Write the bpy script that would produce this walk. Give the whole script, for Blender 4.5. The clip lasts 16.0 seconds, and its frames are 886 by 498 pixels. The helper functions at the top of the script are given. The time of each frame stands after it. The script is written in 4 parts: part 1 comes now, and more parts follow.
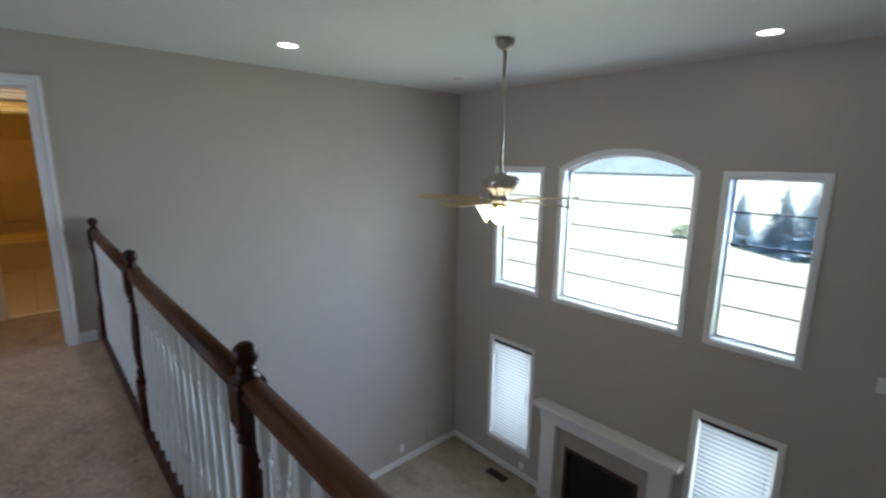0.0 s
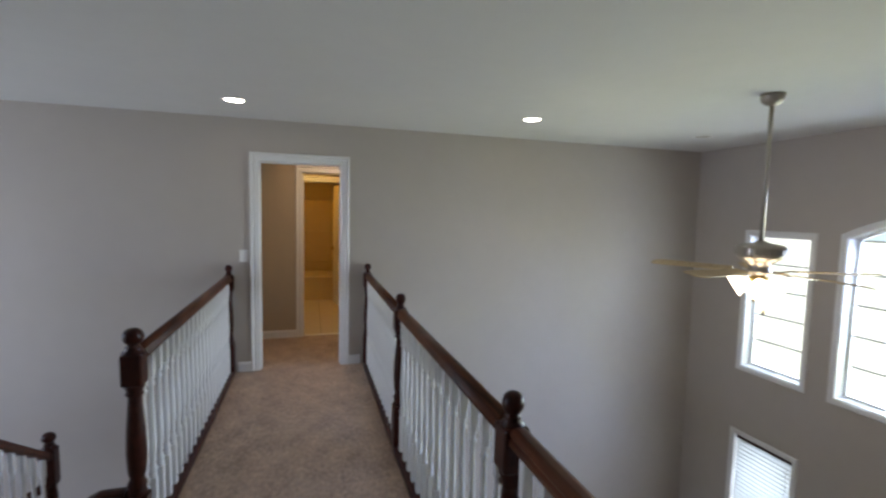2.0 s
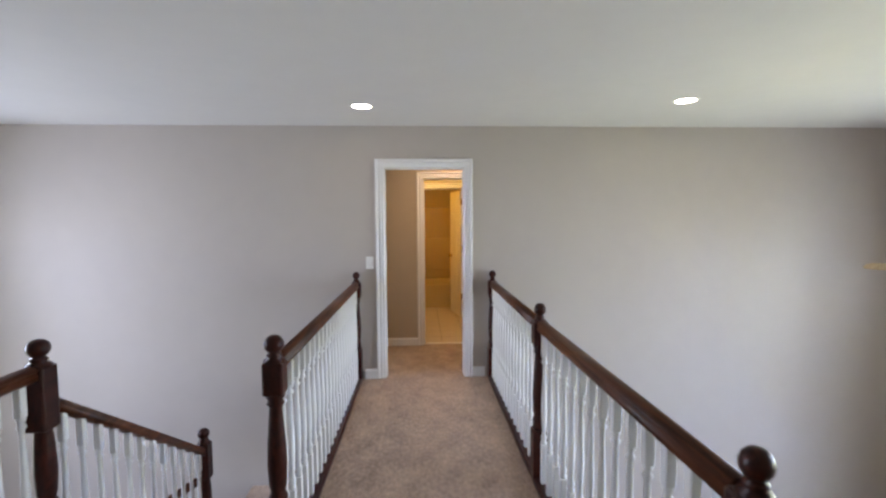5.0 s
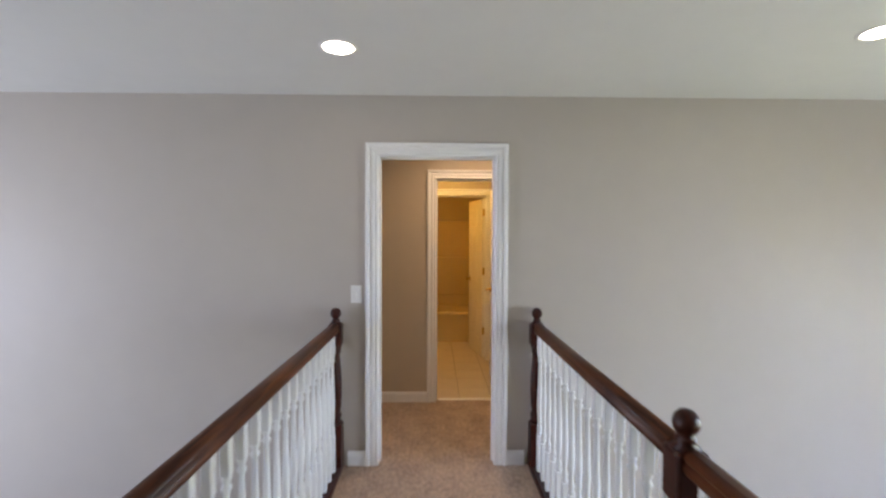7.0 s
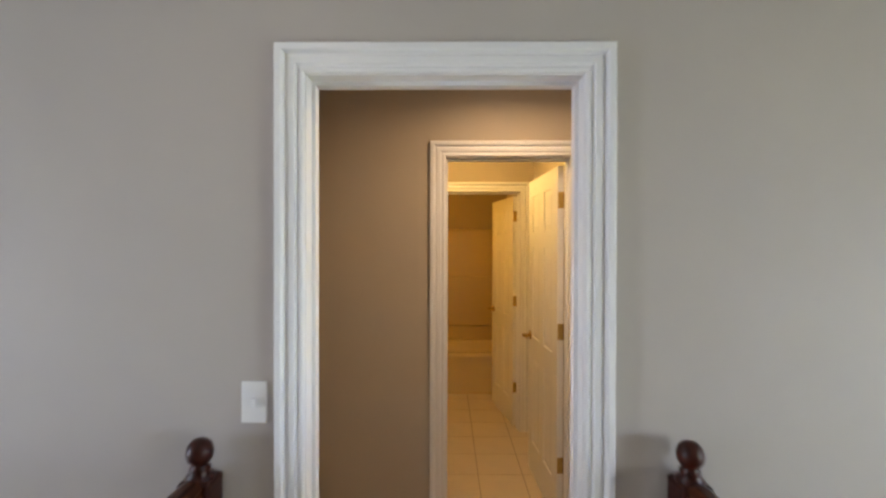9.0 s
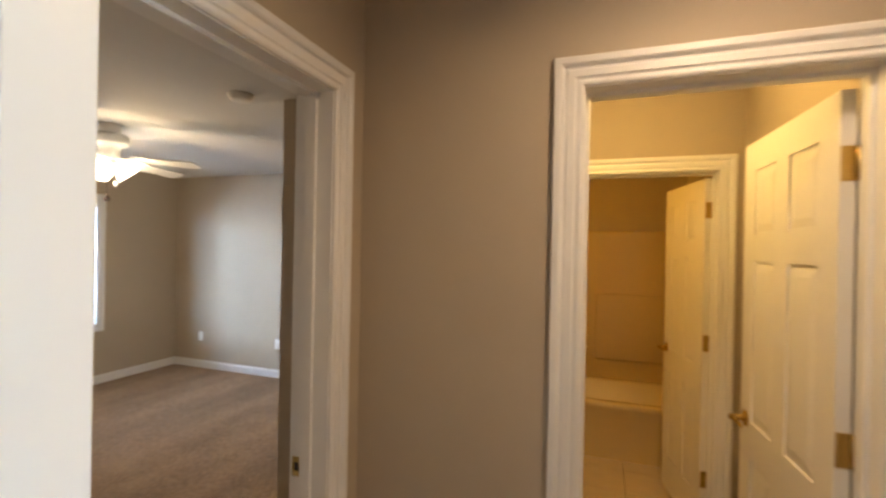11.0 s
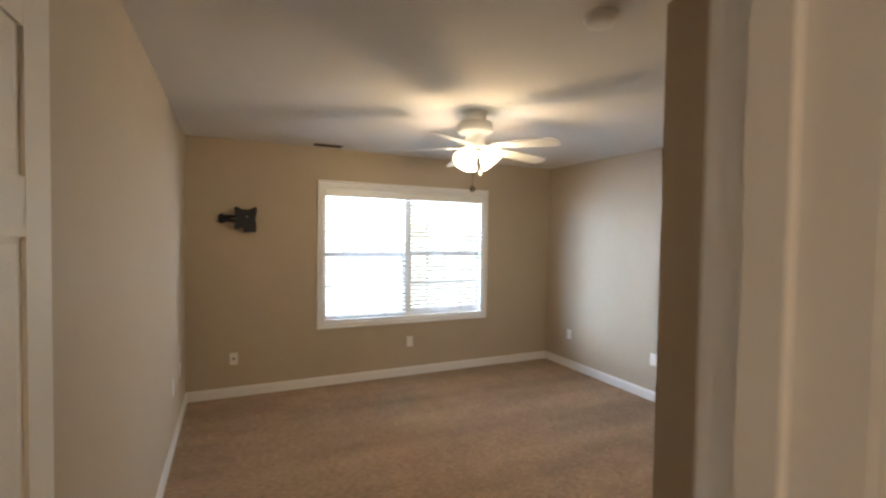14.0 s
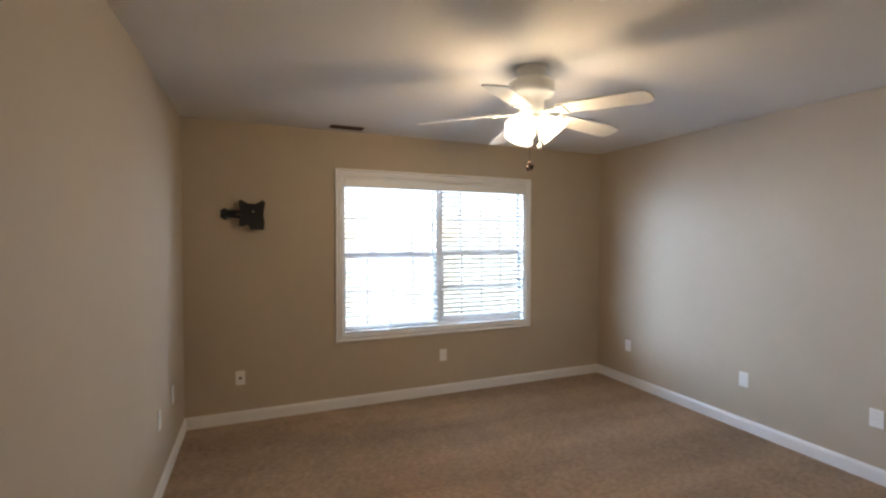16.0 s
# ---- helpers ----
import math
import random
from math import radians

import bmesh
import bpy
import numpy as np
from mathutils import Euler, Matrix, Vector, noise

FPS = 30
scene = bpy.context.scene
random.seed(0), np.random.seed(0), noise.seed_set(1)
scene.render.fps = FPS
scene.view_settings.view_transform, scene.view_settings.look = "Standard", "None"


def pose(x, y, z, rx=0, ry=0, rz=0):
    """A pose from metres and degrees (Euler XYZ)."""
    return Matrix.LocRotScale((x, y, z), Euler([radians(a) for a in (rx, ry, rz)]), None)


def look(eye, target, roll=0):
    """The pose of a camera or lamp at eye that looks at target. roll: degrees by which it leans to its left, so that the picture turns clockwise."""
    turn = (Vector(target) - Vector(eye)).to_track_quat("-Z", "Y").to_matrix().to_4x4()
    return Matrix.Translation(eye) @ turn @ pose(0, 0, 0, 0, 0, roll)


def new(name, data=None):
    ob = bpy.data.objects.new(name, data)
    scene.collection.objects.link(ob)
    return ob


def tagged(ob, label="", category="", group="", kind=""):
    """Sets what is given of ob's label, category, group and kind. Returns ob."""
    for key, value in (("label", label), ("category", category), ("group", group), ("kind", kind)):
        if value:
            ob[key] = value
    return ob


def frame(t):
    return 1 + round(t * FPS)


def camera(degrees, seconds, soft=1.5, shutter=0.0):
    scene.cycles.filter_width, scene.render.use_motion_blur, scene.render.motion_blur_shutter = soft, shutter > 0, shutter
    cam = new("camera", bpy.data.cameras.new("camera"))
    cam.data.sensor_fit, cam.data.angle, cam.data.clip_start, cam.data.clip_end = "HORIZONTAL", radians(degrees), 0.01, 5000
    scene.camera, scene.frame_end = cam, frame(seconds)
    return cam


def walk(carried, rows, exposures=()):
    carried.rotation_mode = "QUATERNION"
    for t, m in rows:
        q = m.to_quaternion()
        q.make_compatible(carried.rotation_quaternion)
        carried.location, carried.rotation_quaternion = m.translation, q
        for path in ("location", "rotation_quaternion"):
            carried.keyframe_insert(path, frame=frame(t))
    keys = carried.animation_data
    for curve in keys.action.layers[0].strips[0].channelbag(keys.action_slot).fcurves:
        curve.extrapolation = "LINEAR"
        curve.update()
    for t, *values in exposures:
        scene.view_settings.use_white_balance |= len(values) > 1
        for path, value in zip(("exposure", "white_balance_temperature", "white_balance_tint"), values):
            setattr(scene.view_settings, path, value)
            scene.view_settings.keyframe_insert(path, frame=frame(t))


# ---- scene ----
cam = camera(89.0, 16.0, soft=2.4, shutter=0.5)
PATH = [
    (0, (0.296, -4.664, 1.542), (1.623, -3.219, 1.154), 0.6),
    (0.5, (0.249, -4.666, 1.56), (1.407, -3.062, 1.271), 0.4),
    (1, (0.204, -4.679, 1.573), (1.184, -2.95, 1.351), 0.6),
    (1.5, (0.14, -4.674, 1.581), (0.917, -2.841, 1.391), 1.1),
    (2, (0.086, -4.667, 1.586), (0.651, -2.755, 1.427), 1.3),
    (2.5, (0.049, -4.658, 1.58), (0.434, -2.7, 1.444), 1.1),
    (3, (0.028, -4.648, 1.571), (0.293, -2.67, 1.44), 0.9),
    (3.5, (0.018, -4.634, 1.562), (0.195, -2.647, 1.425), 0.9),
    (3.7, (0.015, -4.634, 1.562), (0.166, -2.645, 1.416), 0.7),
    (6, (-0.05, -3.778, 1.505), (0.023, -1.782, 1.409), -0.4),
    (6.5, (-0.035, -3.394, 1.498), (0.006, -1.396, 1.42), 0.0),
    (7, (-0.013, -2.962, 1.506), (0.023, -0.963, 1.457), 0.2),
    (7.5, (0.015, -2.514, 1.512), (0.016, -0.515, 1.485), -0.2),
    (8, (0.028, -2.073, 1.516), (0.007, -0.073, 1.502), -0.1),
    (8.2, (-0.017, -1.898, 1.536), (-0.001, 0.102, 1.514), -0.1),
    (10.3, (0.073, -0.448, 1.58), (-0.261, 1.524, 1.595), 0.9),
    (10.5, (0.076, -0.36, 1.577), (-0.347, 1.595, 1.593), 1.0),
    (11, (0.054, -0.158, 1.589), (-0.615, 1.727, 1.584), 1.1),
    (11.2, (0.037, -0.095, 1.583), (-0.733, 1.75, 1.574), 1.2),
    (11.5, (0.001, -0.01, 1.587), (-0.913, 1.769, 1.569), 1.2),
    (12, (-0.075, 0.098, 1.58), (-1.207, 1.747, 1.561), 0.9),
    (12.5, (-0.162, 0.247, 1.575), (-1.513, 1.722, 1.542), 0.3),
    (13, (-0.253, 0.37, 1.564), (-1.809, 1.626, 1.535), 0.1),
    (13.5, (-0.398, 0.523, 1.606), (-2.12, 1.537, 1.549), 0.7),
    (14, (-0.542, 0.567, 1.574), (-2.352, 1.416, 1.512), 0.9),
    (14.5, (-0.744, 0.619, 1.55), (-2.595, 1.373, 1.479), 0.9),
    (15, (-0.928, 0.655, 1.528), (-2.787, 1.389, 1.46), 0.6),
    (15.5, (-1.086, 0.701, 1.516), (-2.949, 1.427, 1.459), 0.3),
    (16, (-1.232, 0.724, 1.517), (-3.081, 1.485, 1.464), 0.1),
]
EXPOSURES = [(0, 1.38, 6300, 10), (1, 1.41, 6420, 10), (1.5, 1.46, 6550, 11), (2, 1.64, 6650, 13), (2.5, 1.84, 6700, 15), (3, 2.08, 6750, 16), (3.5, 2.36, 6780, 17), (6, 2.30, 6780, 16), (8, 2.28, 6980, 15), (10.3, 2.26, 6650, 12), (11.5, 2.36, 6650, 12), (13, 2.38, 6850, 12), (14, 2.22, 6800, 12), (15, 1.98, 6650, 13), (16, 1.95, 6500, 14)]
walk(cam, [(t, look(eye, target, roll)) for t, eye, target, roll in PATH], EXPOSURES)

# ---- light: sky, sun, daylight in the window openings ----
world = bpy.data.worlds.new("world")
scene.world = world
world.use_nodes = True
wn = world.node_tree.nodes
sky = wn.new("ShaderNodeTexSky")
sky.sky_type, sky.sun_disc = "NISHITA", False
sky.sun_elevation, sky.sun_rotation = radians(52), radians(180)
world.node_tree.links.new(sky.outputs[0], wn["Background"].inputs[0])
wn["Background"].inputs[1].default_value = 0.15


def lamp(name, kind, m, energy, color, **size):
    data = bpy.data.lights.new(name, kind)
    data.energy, data.color = energy, color
    for key, value in size.items():
        if key == "angle":
            data.angle = value
        if key == "shape":
            data.shape = value
        if key == "size":
            data.size = value
        if key == "size_y":
            data.size_y = value
        if key == "spread":
            data.spread = value
        if key == "radius":
            data.shadow_soft_size = value
        if key == "spot":
            data.spot_size, data.spot_blend = value, 0.8
    ob = new(name, data)
    ob.matrix_world = m
    return ob


lamp("sun", "SUN", look((0, -6, 9), (0, 0, 0)), 5.0, (1.0, 0.97, 0.92), angle=radians(0.5))
SKY, LAWN_GLOW = (0.42, 0.59, 1.0), (0.86, 1.0, 0.40)
GX, CEIL, LOW = 4.87, 2.432, -2.785
# daylight entering the great room's windows: cool from the sky, greenish from the lawn
for y, w in ((-1.09, 0.58), (-2.42, 1.3), (-3.74, 0.58)):
    lamp("window_skylight", "AREA", pose(GX + 0.66, y, 1.05, 0, 50, 0), 24 * w, SKY, shape="RECTANGLE", size=1.4, size_y=w + 0.2, spread=radians(124))
    lamp("window_lawnlight", "AREA", pose(GX + 0.62, y, 0.25, 0, 97, 0), 6.0 * w, LAWN_GLOW, shape="RECTANGLE", size=1.4, size_y=w + 0.2, spread=radians(140))
for y, w in ((-1.09, 0.6), (-2.42, 1.34)):
    lamp("window_daylight", "AREA", pose(GX + 0.38, y, 0.70, 0, 66, 0), 11 * w, (0.66, 0.82, 0.97), shape="RECTANGLE", size=1.35, size_y=w)
for y in (-1.09, -3.74):
    lamp("window_skylight", "AREA", pose(GX + 0.30, y, -1.63, 0, 80, 0), 7.5, (0.78, 0.88, 1.0), shape="RECTANGLE", size=1.3, size_y=0.56)
# bedroom window: unseen lamp for south-west sky, weaker fill lamp added north-west
lamp("window_skylight", "AREA", pose(-6.4, 0.75, 1.55, 0, -84, 54), 72, (0.52, 0.72, 1.0), shape="RECTANGLE", size=1.4, size_y=1.4, spread=radians(140))
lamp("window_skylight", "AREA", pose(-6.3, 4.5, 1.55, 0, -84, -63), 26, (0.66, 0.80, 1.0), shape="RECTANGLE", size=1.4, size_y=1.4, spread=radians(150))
# daylight from the stair hall's window
lamp("entry_skylight", "AREA", pose(-5.2, -1.6, 0.95, 0, -66, 0), 27, (0.57, 0.69, 1.0), shape="RECTANGLE", size=1.6, size_y=0.4)
lamp("hall_downlight", "AREA", pose(0.34, 0.58, 2.415), 1.75, (1.0, 0.69, 0.39), shape="DISK", size=0.13, spread=radians(165))
lamp("bath_light", "POINT", pose(0.1, 1.75, 2.2), 3.7, (1.0, 0.63, 0.19), radius=0.1)
lamp("tub_light", "POINT", pose(-0.4, 2.85, 2.25), 2.8, (1.0, 0.50, 0.06), radius=0.1)
lamp("bedroom_fan_light", "POINT", pose(-3.36, 2.125, 2.075), 4.6, (1.0, 0.74, 0.45), radius=0.04)
lamp("great_fan_light", "POINT", pose(3.07, -2.31, 1.11), 1.2, (1.0, 0.74, 0.46), radius=0.09)


# ---- materials ----
def material(name, color, rough=0.6, metal=0.0, grain=0.0, scale=40.0, bump=0.0, bump_scale=200.0, spread=0.0, spec=0.5, coat=0.0):
    """A principled surface: colour varied at a large and a fine scale, fine relief."""
    m = bpy.data.materials.new(name)
    m.use_nodes = True
    nt = m.node_tree
    b = nt.nodes["Principled BSDF"]
    b.inputs["Base Color"].default_value = (*color, 1)
    b.inputs["Roughness"].default_value, b.inputs["Metallic"].default_value = rough, metal
    b.inputs["Specular IOR Level"].default_value = spec
    b.inputs["Coat Weight"].default_value = coat
    co = nt.nodes.new("ShaderNodeTexCoord").outputs["Object"]
    if grain:
        fine, broad = nt.nodes.new("ShaderNodeTexNoise"), nt.nodes.new("ShaderNodeTexNoise")
        fine.inputs["Scale"].default_value, broad.inputs["Scale"].default_value = scale, 1.3
        fine.inputs["Detail"].default_value = 4
        nt.links.new(co, fine.inputs["Vector"]), nt.links.new(co, broad.inputs["Vector"])
        add = nt.nodes.new("ShaderNodeMath")
        nt.links.new(fine.outputs["Fac"], add.inputs[0]), nt.links.new(broad.outputs["Fac"], add.inputs[1])
        ramp = nt.nodes.new("ShaderNodeMapRange")
        ramp.inputs["From Min"].default_value, ramp.inputs["From Max"].default_value = 0.6, 1.4
        ramp.inputs["To Min"].default_value, ramp.inputs["To Max"].default_value = 1 - grain, 1 + grain
        nt.links.new(add.outputs[0], ramp.inputs["Value"])
        mul = nt.nodes.new("ShaderNodeVectorMath")
        mul.operation = "SCALE"
        mul.inputs[0].default_value = color
        nt.links.new(ramp.outputs[0], mul.inputs["Scale"])
        nt.links.new(mul.outputs[0], b.inputs["Base Color"])
    if bump:
        n = nt.nodes.new("ShaderNodeTexNoise")
        n.inputs["Scale"].default_value, n.inputs["Detail"].default_value = bump_scale, 3
        nt.links.new(co, n.inputs["Vector"])
        bp = nt.nodes.new("ShaderNodeBump")
        bp.inputs["Strength"].default_value, bp.inputs["Distance"].default_value = bump, 0.004
        nt.links.new(n.outputs["Fac"], bp.inputs["Height"])
        nt.links.new(bp.outputs[0], b.inputs["Normal"])
    return m


def wood(name, dark, light, rough):
    """Stained wood with long grain along the object's longest run."""
    m = bpy.data.materials.new(name)
    m.use_nodes = True
    nt = m.node_tree
    b = nt.nodes["Principled BSDF"]
    b.inputs["Roughness"].default_value, b.inputs["Specular IOR Level"].default_value = rough, 0.25
    b.inputs["Coat Weight"].default_value, b.inputs["Coat Roughness"].default_value = 0.08, 0.25
    co = nt.nodes.new("ShaderNodeTexCoord").outputs["Object"]
    mp = nt.nodes.new("ShaderNodeMapping")
    mp.inputs["Scale"].default_value = (55, 3.5, 22)
    nt.links.new(co, mp.inputs["Vector"])
    n = nt.nodes.new("ShaderNodeTexNoise")
    n.inputs["Scale"].default_value, n.inputs["Detail"].default_value, n.inputs["Distortion"].default_value = 1.0, 6, 0.6
    nt.links.new(mp.outputs[0], n.inputs["Vector"])
    r = nt.nodes.new("ShaderNodeValToRGB")
    r.color_ramp.elements[0].color, r.color_ramp.elements[1].color = (*dark, 1), (*light, 1)
    r.color_ramp.elements[0].position, r.color_ramp.elements[1].position = 0.35, 0.7
    nt.links.new(n.outputs["Fac"], r.inputs["Fac"])
    nt.links.new(r.outputs["Color"], b.inputs["Base Color"])
    return m


def carpet_material(name, color, mottle=0.9, lane=0.5):
    """Cut-pile carpet: tuft relief, trodden patches and broad shading."""
    m = material(name, color, 0.95, spec=0.1)
    nt = m.node_tree
    b = nt.nodes["Principled BSDF"]
    b.inputs["Sheen Weight"].default_value = 0.2
    co = nt.nodes.new("ShaderNodeTexCoord").outputs["Object"]

    def noise_at(scale, detail, stretch=(1, 1, 1)):
        mp, n = nt.nodes.new("ShaderNodeMapping"), nt.nodes.new("ShaderNodeTexNoise")
        mp.inputs["Scale"].default_value = stretch
        n.inputs["Scale"].default_value, n.inputs["Detail"].default_value = scale, detail
        nt.links.new(co, mp.inputs["Vector"]), nt.links.new(mp.outputs[0], n.inputs["Vector"])
        return n.outputs["Fac"]

    def blend(x, y, k):
        a = nt.nodes.new("ShaderNodeMath")
        a.operation = "MULTIPLY_ADD"
        nt.links.new(x, a.inputs[0]), nt.links.new(y, a.inputs[2])
        a.inputs[1].default_value = k
        return a.outputs[0]

    tuft, clump, patch, broad = noise_at(260, 2), noise_at(42, 4, (1, 0.6, 1)), noise_at(7, 3, (1, 0.7, 1)), noise_at(0.9, 2)
    lanes = noise_at(2.6, 2, (1, 0.16, 1))
    total = blend(lanes, blend(broad, blend(patch, blend(clump, tuft, 1.1), mottle), 0.35), lane)
    ramp = nt.nodes.new("ShaderNodeMapRange")
    ramp.inputs["From Min"].default_value, ramp.inputs["From Max"].default_value = 1.35, 2.40
    ramp.inputs["To Min"].default_value, ramp.inputs["To Max"].default_value = 0.42, 1.50
    nt.links.new(total, ramp.inputs["Value"])
    mul = nt.nodes.new("ShaderNodeVectorMath")
    mul.operation = "SCALE"
    mul.inputs[0].default_value = color
    nt.links.new(ramp.outputs[0], mul.inputs["Scale"])
    nt.links.new(mul.outputs[0], b.inputs["Base Color"])
    bp = nt.nodes.new("ShaderNodeBump")
    bp.inputs["Strength"].default_value, bp.inputs["Distance"].default_value = 0.8, 0.012
    nt.links.new(total, bp.inputs["Height"])
    nt.links.new(bp.outputs[0], b.inputs["Normal"])
    return m


def glow(name, color, strength):
    m = bpy.data.materials.new(name)
    m.use_nodes = True
    b = m.node_tree.nodes["Principled BSDF"]
    b.inputs["Base Color"].default_value = (0.9, 0.9, 0.88, 1)
    b.inputs["Emission Color"].default_value, b.inputs["Emission Strength"].default_value = (*color, 1), strength
    b.inputs["Roughness"].default_value = 0.3
    return m


def glass_material(name, tint=(1, 1, 1), rough=0.0):
    """Window glass: clear with a faint mirror."""
    m = bpy.data.materials.new(name)
    m.use_nodes = True
    nt = m.node_tree
    nt.nodes.clear()
    out, mix = nt.nodes.new("ShaderNodeOutputMaterial"), nt.nodes.new("ShaderNodeMixShader")
    clear, gloss, fres = nt.nodes.new("ShaderNodeBsdfTransparent"), nt.nodes.new("ShaderNodeBsdfGlossy"), nt.nodes.new("ShaderNodeFresnel")
    clear.inputs[0].default_value = (*tint, 1)
    gloss.inputs["Roughness"].default_value = rough
    nt.links.new(fres.outputs[0], mix.inputs[0])
    nt.links.new(clear.outputs[0], mix.inputs[1]), nt.links.new(gloss.outputs[0], mix.inputs[2])
    nt.links.new(mix.outputs[0], out.inputs[0])
    return m


def slat_material():
    """Thin white blind slats that let some daylight through."""
    m = bpy.data.materials.new("blind_slat")
    m.use_nodes = True
    nt = m.node_tree
    b = nt.nodes["Principled BSDF"]
    b.inputs["Base Color"].default_value, b.inputs["Roughness"].default_value = (0.85, 0.86, 0.86, 1), 0.45
    tr, mix = nt.nodes.new("ShaderNodeBsdfTranslucent"), nt.nodes.new("ShaderNodeMixShader")
    tr.inputs[0].default_value, mix.inputs[0].default_value = (0.85, 0.9, 0.92, 1), 0.32
    nt.links.new(b.outputs[0], mix.inputs[1]), nt.links.new(tr.outputs[0], mix.inputs[2])
    nt.links.new(mix.outputs[0], nt.nodes["Material Output"].inputs[0])
    return m


PAINT = material("wall_paint_taupe", (0.48, 0.432, 0.388), 0.55, grain=0.03, scale=6, bump=0.10, bump_scale=260, spec=0.35)
PAINT_BED = material("bedroom_wall_paint_tan", (0.49, 0.415, 0.317), 0.62, grain=0.03, scale=6, bump=0.10, bump_scale=260, spec=0.22)
CEILING = material("ceiling_paint", (0.71, 0.70, 0.69), 0.85, grain=0.02, scale=8, bump=0.22, bump_scale=90, spec=0.2)
TRIM = material("white_trim_paint", (0.80, 0.79, 0.78), 0.35, grain=0.02, scale=12, bump=0.008, bump_scale=60)
DOORPAINT = material("white_door_paint", (0.78, 0.76, 0.72), 0.55, grain=0.02, scale=12, bump=0.06, bump_scale=120, spec=0.28)
BALUSTER = material("white_baluster_paint", (0.80, 0.80, 0.79), 0.3, grain=0.02, scale=20)
WOOD = wood("dark_stained_wood", (0.022, 0.004, 0.002), (0.055, 0.010, 0.0045), 0.36)
RAILWOOD = wood("cherry_stained_rail", (0.046, 0.013, 0.005), (0.145, 0.043, 0.015), 0.42)
CARPET = carpet_material("beige_carpet", (0.46, 0.328, 0.238))
# darker copy of the beige carpet: the lower floor's weaker light is painted in
CARPET_LOW_DIM = carpet_material("olive_beige_carpet_dim_light", (0.35, 0.275, 0.195))
# the bridge's beige carpet again, with the bedroom's light put into the colour
CARPET_BED_LIT = carpet_material("beige_carpet_bedroom_light", (0.42, 0.283, 0.175), 0.45, 0.85)
BRASS = material("polished_brass", (0.60, 0.44, 0.18), 0.27, 1.0, grain=0.05, scale=30)
NICKEL = material("antique_nickel", (0.42, 0.38, 0.33), 0.32, 1.0, grain=0.08, scale=30)
WHITEPLASTIC = material("white_plastic", (0.80, 0.79, 0.76), 0.35, grain=0.015, scale=20)
BLADE_TAN = wood("maple_fan_blade", (0.42, 0.30, 0.16), (0.58, 0.44, 0.26), 0.4)
BLADE_WHITE = material("white_fan_blade", (0.82, 0.80, 0.76), 0.4, grain=0.03, scale=20)
BLACK = material("black_powder_coat", (0.012, 0.013, 0.016), 0.4, grain=0.1, scale=40)
# flat black painted for the shade inside the latch hole and behind louvres
DARK = material("recess_shade_black", (0.02, 0.02, 0.02), 0.8)
FIREGLASS = material("firebox_dark_glass", (0.010, 0.010, 0.010), 0.12, spec=0.35)
BROWNMETAL = material("dark_brown_metal", (0.05, 0.022, 0.014), 0.4, 0.3, grain=0.1, scale=30)
FIRETILE = material("hearth_stone_tile", (0.42, 0.36, 0.31), 0.4, grain=0.12, scale=9, bump=0.1, bump_scale=40)
TUB = material("almond_fibreglass", (0.60, 0.47, 0.26), 0.22, grain=0.02, scale=8, coat=0.3)
TILE = material("beige_floor_tile", (0.55, 0.46, 0.35), 0.35, grain=0.06, scale=9, bump=0.05, bump_scale=60)
GROUT = material("tile_grout", (0.30, 0.24, 0.17), 0.9, grain=0.1, scale=60)


def lit_through(m, color, share):
    """Adds light passing through thin leaves to a material."""
    nt = m.node_tree
    tr, mix = nt.nodes.new("ShaderNodeBsdfTranslucent"), nt.nodes.new("ShaderNodeMixShader")
    tr.inputs[0].default_value, mix.inputs[0].default_value = (*color, 1), share
    nt.links.new(nt.nodes["Principled BSDF"].outputs[0], mix.inputs[1]), nt.links.new(tr.outputs[0], mix.inputs[2])
    nt.links.new(mix.outputs[0], nt.nodes["Material Output"].inputs[0])
    return m


LAMPGLASS = glow("lit_frosted_glass", (1.0, 0.86, 0.62), 1.8)
LAMPDISC = glow("lit_downlight_lens", (1.0, 0.93, 0.82), 6.0)
GLASS = glass_material("window_glass")
SLAT = slat_material()
CORD = material("pull_chain", (0.65, 0.55, 0.35), 0.35, 0.8)
LAWN = material("dry_bright_lawn", (0.30, 0.32, 0.25), 0.95, grain=0.25, scale=1.2, bump=0.5, bump_scale=20)
# needles paler than real foliage: outdoor glare put into colour and translucency
NEEDLE = lit_through(material("blue_spruce_needles_glare", (0.46, 0.56, 0.62), 0.9, grain=0.5, scale=5), (0.62, 0.78, 0.88), 0.55)
# distance haze put into the far trees' colour and a faint glow
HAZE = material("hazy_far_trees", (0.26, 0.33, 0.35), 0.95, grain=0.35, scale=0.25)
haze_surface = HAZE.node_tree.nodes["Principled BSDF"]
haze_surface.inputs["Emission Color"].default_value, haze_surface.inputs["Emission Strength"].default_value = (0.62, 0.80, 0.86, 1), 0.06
# one grey stands for both the mulch and the shadow band under the spruces
MULCH_SHADE = material("mulch_and_shadow_grey", (0.42, 0.42, 0.40), 0.95, grain=0.3, scale=6)
LEAF = material("shrub_leaves", (0.10, 0.16, 0.09), 0.8, grain=0.3, scale=8)
BARDARK = material("grey_grille_bar", (0.06, 0.065, 0.075), 0.5)
BARK = material("tree_bark", (0.10, 0.075, 0.055), 0.95, grain=0.3, scale=20)


